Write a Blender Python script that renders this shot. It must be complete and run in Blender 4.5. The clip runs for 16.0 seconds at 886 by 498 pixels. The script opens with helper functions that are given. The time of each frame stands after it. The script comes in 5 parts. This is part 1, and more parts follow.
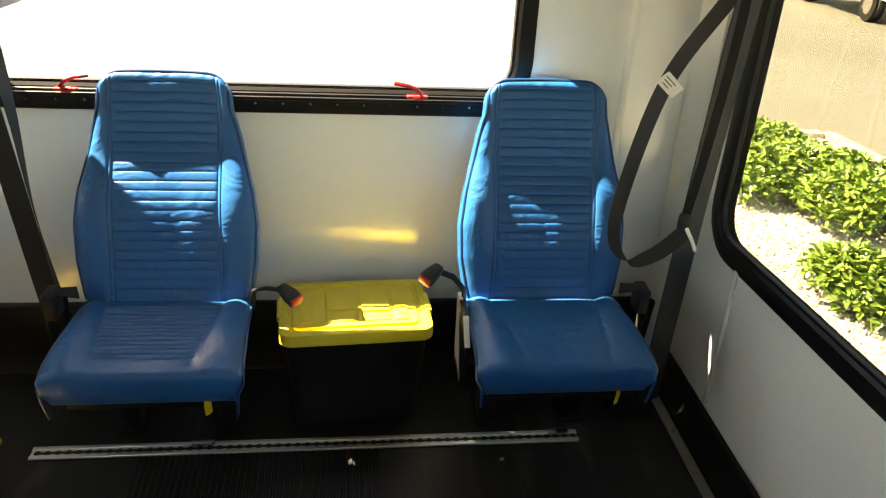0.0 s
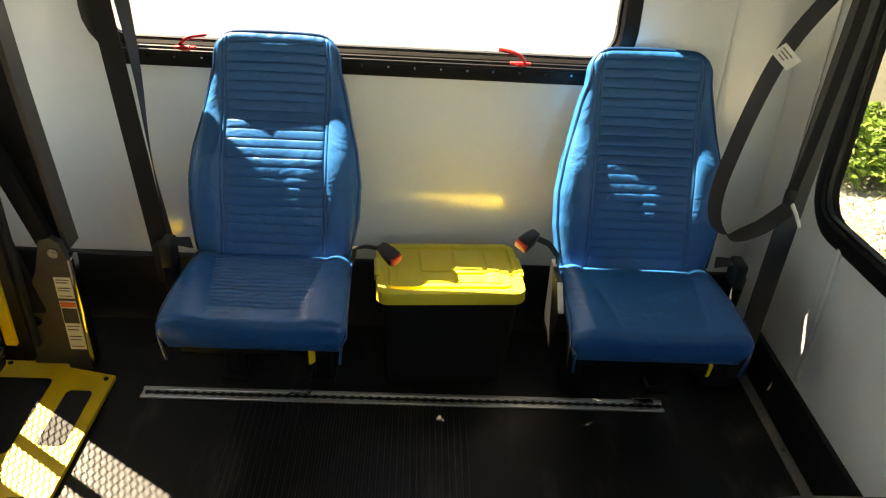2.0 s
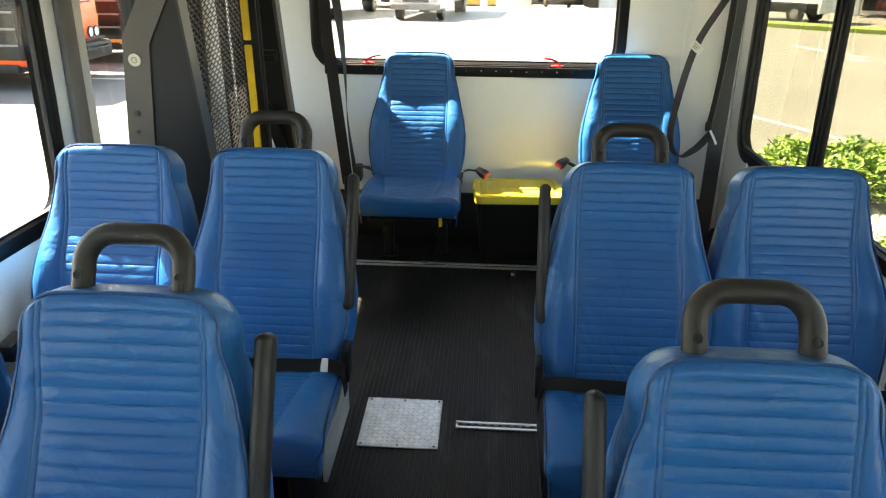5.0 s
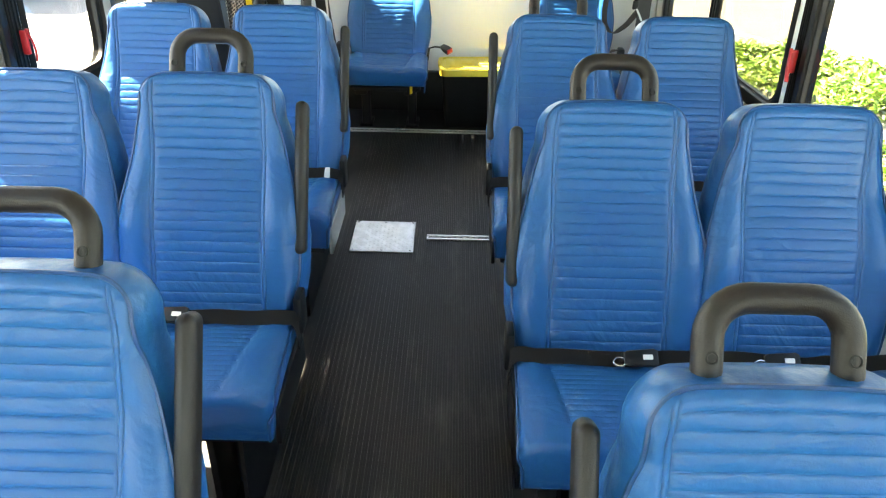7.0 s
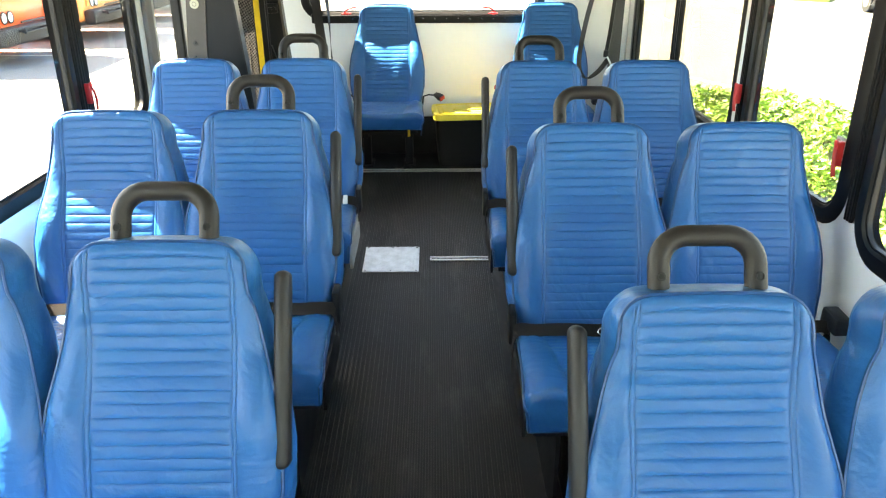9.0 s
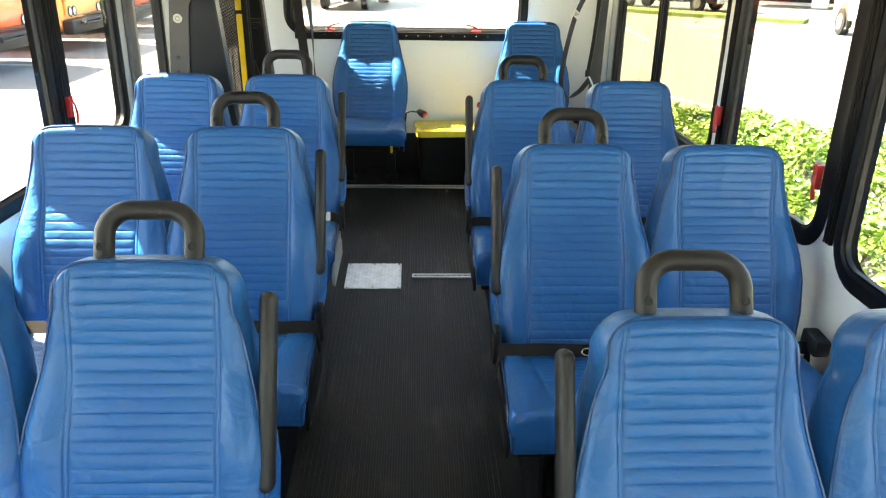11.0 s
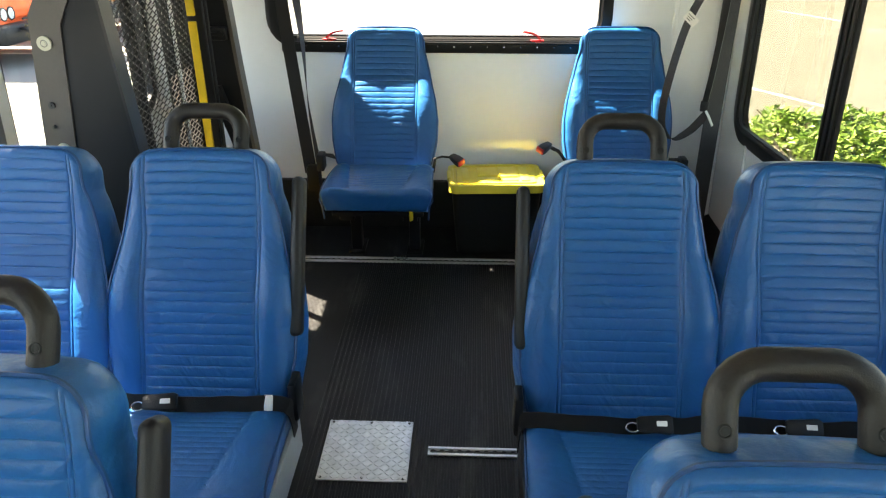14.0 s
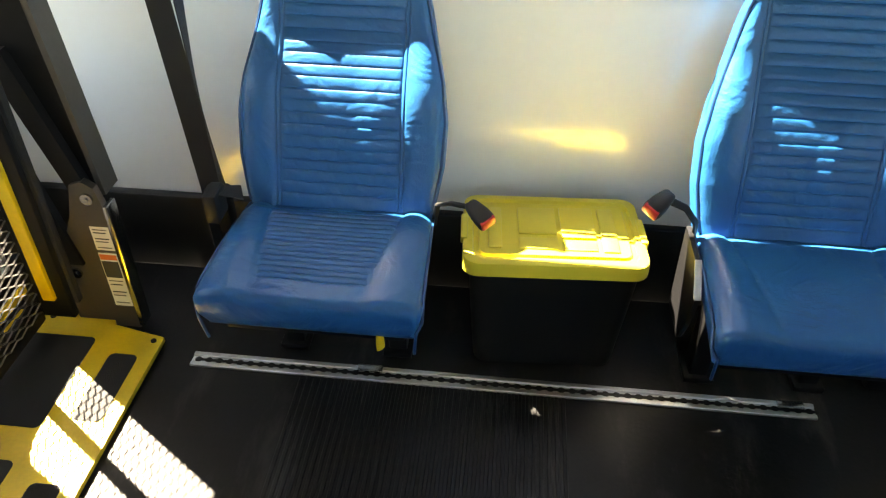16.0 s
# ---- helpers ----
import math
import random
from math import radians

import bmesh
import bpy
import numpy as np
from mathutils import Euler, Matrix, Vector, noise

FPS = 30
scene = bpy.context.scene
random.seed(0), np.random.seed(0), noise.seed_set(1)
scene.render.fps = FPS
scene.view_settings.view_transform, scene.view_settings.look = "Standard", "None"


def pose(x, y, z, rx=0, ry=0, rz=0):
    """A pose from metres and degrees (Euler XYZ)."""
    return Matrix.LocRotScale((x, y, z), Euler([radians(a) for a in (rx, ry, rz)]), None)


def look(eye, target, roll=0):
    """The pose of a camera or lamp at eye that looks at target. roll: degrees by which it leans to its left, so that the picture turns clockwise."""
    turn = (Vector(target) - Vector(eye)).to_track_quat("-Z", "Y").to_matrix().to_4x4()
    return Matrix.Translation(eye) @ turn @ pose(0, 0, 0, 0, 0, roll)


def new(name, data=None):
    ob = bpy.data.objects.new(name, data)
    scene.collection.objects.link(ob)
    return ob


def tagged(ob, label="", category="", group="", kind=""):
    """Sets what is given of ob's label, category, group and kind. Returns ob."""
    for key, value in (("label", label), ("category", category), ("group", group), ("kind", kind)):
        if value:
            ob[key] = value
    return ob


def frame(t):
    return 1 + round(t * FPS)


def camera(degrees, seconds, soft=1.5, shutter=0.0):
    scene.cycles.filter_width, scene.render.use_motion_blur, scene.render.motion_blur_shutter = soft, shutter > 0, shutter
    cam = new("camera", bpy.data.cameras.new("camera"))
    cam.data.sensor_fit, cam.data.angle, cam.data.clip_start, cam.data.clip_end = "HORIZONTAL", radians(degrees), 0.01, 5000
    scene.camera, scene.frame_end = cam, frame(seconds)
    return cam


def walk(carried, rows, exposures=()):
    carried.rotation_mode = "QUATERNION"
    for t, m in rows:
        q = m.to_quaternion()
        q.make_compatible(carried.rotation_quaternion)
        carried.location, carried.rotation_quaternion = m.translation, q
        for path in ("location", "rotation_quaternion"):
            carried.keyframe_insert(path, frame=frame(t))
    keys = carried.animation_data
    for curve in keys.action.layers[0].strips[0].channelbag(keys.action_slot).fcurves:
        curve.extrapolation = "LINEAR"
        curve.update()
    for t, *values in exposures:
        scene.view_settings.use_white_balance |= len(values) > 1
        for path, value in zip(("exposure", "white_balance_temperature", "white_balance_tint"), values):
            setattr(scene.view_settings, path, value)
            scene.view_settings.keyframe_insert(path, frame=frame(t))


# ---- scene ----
# the bus floor climbs a little towards the rear: RAMP turns floor coordinates into the level world
RAMP = pose(0, 0, 0, 3.5, 0, 0)
cam = camera(61.1, 16.0, soft=1.2)
PATH = [
    (0, (0.247, -0.578, 1.426), (0.497, 1.212, 0.57), 3.3),
    (0.5, (0.212, -0.567, 1.427), (0.366, 1.238, 0.58), 1.5),
    (1, (0.186, -0.572, 1.433), (0.303, 1.23, 0.571), 1.5),
    (1.5, (0.171, -0.584, 1.434), (0.281, 1.21, 0.556), 2.4),
    (2, (0.152, -0.612, 1.42), (0.242, 1.155, 0.488), 3.5),
    (2.5, (0.135, -0.766, 1.435), (0.213, 1.007, 0.512), 3.5),
    (3, (0.096, -1.051, 1.458), (0.197, 0.763, 0.622), 3.1),
    (3.2, (0.11, -1.159, 1.477), (0.205, 0.669, 0.671), 2.9),
    (5.3, (0.137, -2.322, 1.386), (0.001, -0.461, 0.665), 0.6),
    (5.5, (0.147, -2.411, 1.384), (0.004, -0.555, 0.653), 0.7),
    (6, (0.12, -2.612, 1.371), (-0.021, -0.772, 0.599), 1.4),
    (6.5, (0.095, -2.789, 1.348), (0.038, -0.991, 0.472), 1.6),
    (7, (0.147, -2.888, 1.342), (0.128, -1.104, 0.439), 1.1),
    (7.5, (0.138, -2.999, 1.34), (0.081, -1.212, 0.445), 0.4),
    (8, (0.097, -3.159, 1.346), (0.076, -1.35, 0.492), -0.1),
    (8.5, (0.083, -3.283, 1.367), (0.092, -1.443, 0.583), -0.2),
    (10.8, (0.054, -3.304, 1.376), (0.117, -1.453, 0.622), 0.9),
    (11, (0.06, -3.286, 1.383), (0.136, -1.428, 0.646), 1.0),
    (11.5, (0.09, -3.123, 1.383), (0.167, -1.241, 0.712), 0.8),
    (12, (0.14, -2.898, 1.398), (0.149, -0.996, 0.779), 0.2),
    (12.5, (0.134, -2.683, 1.392), (0.116, -0.781, 0.773), 0.6),
    (13, (0.103, -2.467, 1.422), (0.103, -0.58, 0.76), 0.5),
    (13.5, (0.136, -2.2, 1.396), (0.126, -0.338, 0.667), 0.0),
    (14, (0.161, -1.871, 1.384), (0.089, -0.037, 0.591), 0.1),
    (14.5, (0.117, -1.474, 1.414), (0.012, 0.328, 0.553), -0.1),
    (14.8, (0.127, -1.25, 1.389), (0.05, 0.537, 0.494), -0.2),
    (15, (0.132, -1.096, 1.382), (0.066, 0.68, 0.466), -0.7),
    (15.2, (0.162, -0.928, 1.386), (0.071, 0.864, 0.503), -0.7),
    (15.5, (0.197, -0.687, 1.361), (0.059, 1.108, 0.489), -0.6),
    (16, (0.14, -0.218, 1.324), (-0.001, 1.417, 0.181), 1.4),
]
walk(cam, [(t, look(eye, target, roll)) for t, eye, target, roll in PATH],
     exposures=[(0, 3.97, 9600, 10), (0.5, 3.72, 9500, 10), (1, 3.6, 9700, 10), (2, 3.75, 9500, 10), (3, 3.95, 8600, 8), (5.5, 4.35, 8200, 8), (7, 5.05, 8300, 8), (8.5, 5.1, 8300, 8), (11, 4.6, 8400, 8), (11.5, 4.55, 8300, 8), (12.5, 4.25, 8400, 8), (14, 4.3, 7800, 9), (14.5, 4.6, 7900, 10), (15.2, 4.75, 8200, 10), (16, 4.7, 8500, 10)])

# ---- daylight ----
SUN_WAY = Vector((1.0, -0.57, -1.62)).normalized()
sun_data = bpy.data.lights.new("sun", "SUN")
sun_data.energy, sun_data.angle, sun_data.color = 5.0, radians(0.5), (1.0, 0.95, 0.87)
sun = new("sun", sun_data)
sun.matrix_world = look((0, 0, 30), Vector((0, 0, 30)) + SUN_WAY)
world = bpy.data.worlds.new("sky")
scene.world = world
world.use_nodes = True
wn = world.node_tree.nodes
sky = wn.new("ShaderNodeTexSky")
sky.sky_type, sky.sun_disc = "NISHITA", False
sky.sun_elevation = math.asin(-SUN_WAY.z)
sky.sun_rotation = math.atan2(-SUN_WAY.x, -SUN_WAY.y)
wn["Background"].inputs[1].default_value = 0.09
world.node_tree.links.new(sky.outputs[0], wn["Background"].inputs[0])


# ---- materials ----
def mat(name, colour, rough=0.5, metal=0.0, vary=0.15, scale=8.0, fine=120.0, bump=0.1, tint=None, spec=0.5, random_tone=0.0, stretch=(1, 1, 1)):
    """A surface with broad and fine variation of tone and roughness and a fine relief."""
    m = bpy.data.materials.new(name)
    m.use_nodes = True
    nt = m.node_tree
    n, l = nt.nodes, nt.links
    bsdf = n["Principled BSDF"]
    geo = n.new("ShaderNodeTexCoord")
    mp = n.new("ShaderNodeMapping")
    mp.inputs["Scale"].default_value = stretch
    l.new(geo.outputs["Object"], mp.inputs[0])
    broad, grain = n.new("ShaderNodeTexNoise"), n.new("ShaderNodeTexNoise")
    for node, sc in ((broad, scale), (grain, fine)):
        node.inputs["Scale"].default_value = sc
        node.inputs["Detail"].default_value = 4.0
        l.new(mp.outputs[0], node.inputs["Vector"])
    ramp = n.new("ShaderNodeMix")
    ramp.data_type = "RGBA"
    other = tint or tuple(c * (1 - vary) for c in colour)
    ramp.inputs["A"].default_value = (*colour, 1)
    ramp.inputs["B"].default_value = (*other, 1)
    both = n.new("ShaderNodeMath")
    both.operation = "MULTIPLY_ADD"
    both.inputs[1].default_value = 0.35
    l.new(grain.outputs["Fac"], both.inputs[0])
    l.new(broad.outputs["Fac"], both.inputs[2])
    spread = n.new("ShaderNodeMapRange")
    spread.inputs["From Min"].default_value, spread.inputs["From Max"].default_value = 0.45, 0.95
    l.new(both.outputs[0], spread.inputs[0])
    l.new(spread.outputs[0], ramp.inputs["Factor"])
    out = ramp.outputs["Result"]
    if random_tone:
        info, hsv, mr = n.new("ShaderNodeNewGeometry"), n.new("ShaderNodeHueSaturation"), n.new("ShaderNodeMapRange")
        mr.inputs["To Min"].default_value, mr.inputs["To Max"].default_value = 1 - random_tone, 1 + random_tone
        l.new(info.outputs["Random Per Island"], mr.inputs[0])
        l.new(mr.outputs[0], hsv.inputs["Value"])
        l.new(out, hsv.inputs["Color"])
        out = hsv.outputs[0]
    l.new(out, bsdf.inputs["Base Color"])
    rr = n.new("ShaderNodeMapRange")
    rr.inputs["To Min"].default_value, rr.inputs["To Max"].default_value = max(0.02, rough - 0.08), min(1, rough + 0.1)
    l.new(both.outputs[0], rr.inputs[0])
    l.new(rr.outputs[0], bsdf.inputs["Roughness"])
    bsdf.inputs["Metallic"].default_value = metal
    bsdf.inputs["Specular IOR Level"].default_value = spec
    if bump:
        bp = n.new("ShaderNodeBump")
        bp.inputs["Strength"].default_value, bp.inputs["Distance"].default_value = bump, 0.004
        l.new(grain.outputs["Fac"], bp.inputs["Height"])
        l.new(bp.outputs[0], bsdf.inputs["Normal"])
    return m


def glass(name, tint, gloss=0.08):
    m = bpy.data.materials.new(name)
    m.use_nodes = True
    n, l = m.node_tree.nodes, m.node_tree.links
    n.remove(n["Principled BSDF"])
    clear, shine, mix = n.new("ShaderNodeBsdfTransparent"), n.new("ShaderNodeBsdfGlossy"), n.new("ShaderNodeMixShader")
    lw, power, scaled = n.new("ShaderNodeLayerWeight"), n.new("ShaderNodeMath"), n.new("ShaderNodeMath")
    clear.inputs[0].default_value = (*tint, 1)
    shine.inputs["Roughness"].default_value = 0.02
    power.operation, power.inputs[1].default_value = "POWER", 4.0
    scaled.operation, scaled.inputs[1].default_value, scaled.inputs[2].default_value = "MULTIPLY_ADD", 0.35, gloss * 0.4
    lw.inputs["Blend"].default_value = 0.5
    l.new(lw.outputs["Facing"], power.inputs[0])
    l.new(power.outputs[0], scaled.inputs[0])
    l.new(scaled.outputs[0], mix.inputs[0])
    l.new(clear.outputs[0], mix.inputs[1])
    l.new(shine.outputs[0], mix.inputs[2])
    l.new(mix.outputs[0], n["Material Output"].inputs[0])
    return m


VINYL = mat("blue_vinyl", (0.0045, 0.077, 0.240), 0.31, vary=0.3, scale=5, fine=260, bump=0.12, spec=0.36, tint=(0.007, 0.091, 0.248))


def wrinkle(m, scale, strength, distance):
    """Soft broad creases under the fine relief of a stretched cover."""
    n, l = m.node_tree.nodes, m.node_tree.links
    tex, co, bp = n.new("ShaderNodeTexNoise"), n.new("ShaderNodeTexCoord"), n.new("ShaderNodeBump")
    tex.inputs["Scale"].default_value, tex.inputs["Detail"].default_value = scale, 3.0
    tex.inputs["Distortion"].default_value = 1.2
    bp.inputs["Strength"].default_value, bp.inputs["Distance"].default_value = strength, distance
    l.new(co.outputs["Object"], tex.inputs["Vector"])
    l.new(tex.outputs["Fac"], bp.inputs["Height"])
    for node in n:
        if node.type == "BUMP" and node.name != bp.name:
            l.new(bp.outputs[0], node.inputs["Normal"])


wrinkle(VINYL, 7.0, 0.36, 0.03)
# darker than the vinyl: the crease shade beside the welts is put into this colour
PIPING = mat("blue_piping", (0.0032, 0.046, 0.150), 0.33, vary=0.2, bump=0.02)
BLACK_PLASTIC = mat("black_plastic", (0.008, 0.008, 0.0088), 0.5, vary=0.3, fine=400, bump=0.15, spec=0.3)
ARM_PLASTIC = mat("armrest_plastic", (0.0105, 0.0082, 0.0074), 0.45, vary=0.3, fine=500, bump=0.15, spec=0.38)
BLACK_STEEL = mat("black_painted_steel", (0.006, 0.006, 0.0066), 0.4, vary=0.4, scale=6, bump=0.05, spec=0.25)
TAUPE_STEEL = mat("grey_brown_painted_steel", (0.062, 0.052, 0.042), 0.45, vary=0.25, scale=5, bump=0.05)
PALE_STEEL = mat("pale_bare_steel", (0.42, 0.42, 0.40), 0.4, 0.4, vary=0.25, scale=9, bump=0.05)
MESH_STEEL = mat("dull_mesh_steel", (0.085, 0.08, 0.077), 0.42, 0.3, vary=0.25, scale=9, bump=0.05)
RUBBER = mat("black_rubber", (0.007, 0.007, 0.007), 0.45, vary=0.4, scale=14, fine=200, bump=0.1, spec=0.3)
FLOOR_RUBBER = mat("ribbed_floor_rubber", (0.006, 0.006, 0.0063), 0.45, vary=-1.0, scale=3.0, fine=90, bump=0.15, spec=0.22)


def scuffed(m, colour, scale, low, high, stretch):
    """Pale dusty scuffs, drawn out along the aisle, over a dark surface."""
    n, l = m.node_tree.nodes, m.node_tree.links
    tex, co, mp = n.new("ShaderNodeTexNoise"), n.new("ShaderNodeTexCoord"), n.new("ShaderNodeMapping")
    band, mix = n.new("ShaderNodeMapRange"), n.new("ShaderNodeMix")
    mix.data_type = "RGBA"
    mp.inputs["Scale"].default_value = stretch
    tex.inputs["Scale"].default_value, tex.inputs["Detail"].default_value, tex.inputs["Roughness"].default_value = scale, 6.0, 0.65
    band.inputs["From Min"].default_value, band.inputs["From Max"].default_value = low, high
    l.new(co.outputs["Object"], mp.inputs[0])
    l.new(mp.outputs[0], tex.inputs["Vector"])
    l.new(tex.outputs["Fac"], band.inputs[0])
    l.new(band.outputs[0], mix.inputs["Factor"])
    base = n["Principled BSDF"].inputs["Base Color"]
    l.new(base.links[0].from_socket, mix.inputs["A"])
    mix.inputs["B"].default_value = (*colour, 1)
    l.new(mix.outputs["Result"], base)


scuffed(FLOOR_RUBBER, (0.060, 0.058, 0.056), 5.0, 0.54, 0.80, (1.6, 0.45, 1.0))
WALL_WHITE = mat("white_wall_panel", (0.80, 0.80, 0.775), 0.17, vary=0.06, scale=2.5, fine=40, bump=0.03)
WALL_WHITE.node_tree.nodes["Principled BSDF"].inputs["Coat Weight"].default_value = 0.9
WALL_WHITE.node_tree.nodes["Principled BSDF"].inputs["Coat Roughness"].default_value = 0.13
WALL_WHITE.node_tree.nodes["Principled BSDF"].inputs["Coat IOR"].default_value = 1.7
CAP_CREAM = mat("cream_plastic_cap", (0.52, 0.49, 0.37), 0.45, vary=0.12, bump=0.03)
TRIM_GREY = mat("grey_trim", (0.16, 0.15, 0.14), 0.5, vary=0.2, bump=0.05)
FRAME_BLACK = mat("black_window_frame", (0.006, 0.006, 0.0065), 0.4, vary=0.3, bump=0.04, spec=0.2)
LINER_BLACK = mat("black_rubber_seal", (0.0025, 0.0025, 0.0026), 0.8, vary=0.3, bump=0.04, spec=0.08)
ALUMINIUM = mat("brushed_aluminium", (0.62, 0.62, 0.62), 0.3, 1.0, vary=0.25, scale=20, fine=300, bump=0.1, stretch=(0.1, 1, 1))
DIAMOND = mat("diamond_plate_metal", (0.66, 0.67, 0.68), 0.36, 1.0, vary=0.3, scale=25, fine=300, bump=0.1)
CHROME = mat("bright_steel", (0.6, 0.6, 0.6), 0.18, 1.0, vary=0.2, bump=0.02)
BAR_STEEL = mat("dull_bar_steel", (0.035, 0.034, 0.033), 0.32, 0.7, vary=0.25, scale=8, bump=0.05)
YELLOW_PLASTIC = mat("yellow_tote_plastic", (0.74, 0.59, 0.055), 0.30, vary=0.12, scale=6, fine=250, bump=0.08)
YELLOW_PAINT = mat("yellow_safety_paint", (0.80, 0.54, 0.02), 0.42, vary=0.25, scale=9, bump=0.06)
BLACK_TUB = mat("black_tote_plastic", (0.006, 0.006, 0.006), 0.4, vary=0.3, bump=0.08, spec=0.3)
WEBBING = mat("black_belt_webbing", (0.012, 0.011, 0.011), 0.7, vary=0.3, fine=700, bump=0.4)
BROWN_WEBBING = mat("dark_brown_belt_webbing", (0.0115, 0.0088, 0.0075), 0.75, vary=0.3, fine=700, bump=0.4, spec=0.25)
RED_PLASTIC = mat("red_plastic", (0.55, 0.02, 0.025), 0.35, vary=0.2, bump=0.03)
PAPER = mat("white_label", (0.75, 0.73, 0.68), 0.55, vary=0.08, bump=0.02)
INK = mat("black_print", (0.03, 0.03, 0.03), 0.6, vary=0.1, bump=0)
ORANGE_INK = mat("orange_print", (0.75, 0.16, 0.03), 0.5, vary=0.1, bump=0)
RED_INK = mat("red_print", (0.6, 0.03, 0.03), 0.5, vary=0.1, bump=0)
GRIP_PAD = mat("black_grip_pad", (0.02, 0.02, 0.021), 0.85, vary=0.4, fine=500, bump=0.6)
GLASS = glass("window_glass", (0.88, 0.89, 0.87))
GLASS_CLEAR = glass("lightly_tinted_window_glass", (0.80, 0.80, 0.77))
GLASS_TINT = glass("tinted_window_glass", (0.53, 0.52, 0.455))
GLASS_REAR_PANE = glass("rear_window_glass", (0.76, 0.76, 0.74))
ASPHALT = mat("pale_worn_asphalt", (0.140, 0.136, 0.122), 0.56, vary=0.25, scale=0.35, fine=60, bump=0.3)
PAINT_LINE = mat("worn_white_line_paint", (0.62, 0.6, 0.5), 0.7, vary=0.3, scale=5, bump=0.1)
CONCRETE = mat("kerb_concrete", (0.42, 0.39, 0.33), 0.8, vary=0.25, scale=3, bump=0.3)
STONE = mat("white_gravel", (0.6, 0.57, 0.52), 0.75, vary=0.2, scale=9, bump=0.2, random_tone=0.3)
LEAF = mat("shrub_leaf", (0.12, 0.23, 0.032), 0.42, vary=0.4, scale=12, bump=0.05, tint=(0.18, 0.27, 0.04), random_tone=0.4)
BARK = mat("shrub_stem", (0.12, 0.08, 0.05), 0.8, vary=0.3, bump=0.3)
GRASS = mat("lawn_grass", (0.12, 0.17, 0.03), 0.8, vary=0.35, scale=3, fine=50, bump=0.4)
FAR_LEAF = mat("far_tree_leaf", (0.07, 0.11, 0.03), 0.6, vary=0.4, scale=1.5, bump=0.05, random_tone=0.4)
VAN_WHITE = mat("white_vehicle_paint", (0.75, 0.75, 0.74), 0.25, vary=0.05, scale=1, bump=0)
BUS_ORANGE = mat("orange_vehicle_paint", (0.80, 0.105, 0.022), 0.28, vary=0.08, scale=1, bump=0)
BUS_AMBER = mat("amber_vehicle_paint", (0.8, 0.33, 0.10), 0.3, vary=0.08, scale=1, bump=0)
BUS_YELLOW = mat("school_bus_yellow_paint", (0.8, 0.36, 0.02), 0.3, vary=0.08, scale=1, bump=0)
DARK_GLASS = mat("dark_vehicle_glass", (0.010, 0.013, 0.013), 0.06, vary=0.2, bump=0, spec=0.3)
LAMP_CLEAR = mat("headlight_lens", (0.42, 0.44, 0.46), 0.1, vary=0.1, bump=0)
LAMP_RED = mat("red_lamp_lens", (0.5, 0.02, 0.02), 0.2, vary=0.1, bump=0)
BUILDING_WHITE = mat("white_stucco", (0.72, 0.7, 0.66), 0.85, vary=0.1, scale=1.2, bump=0.1)
BUILDING_DARK = mat("dark_canopy_steel", (0.06, 0.055, 0.05), 0.6, vary=0.3, scale=1, bump=0.05)


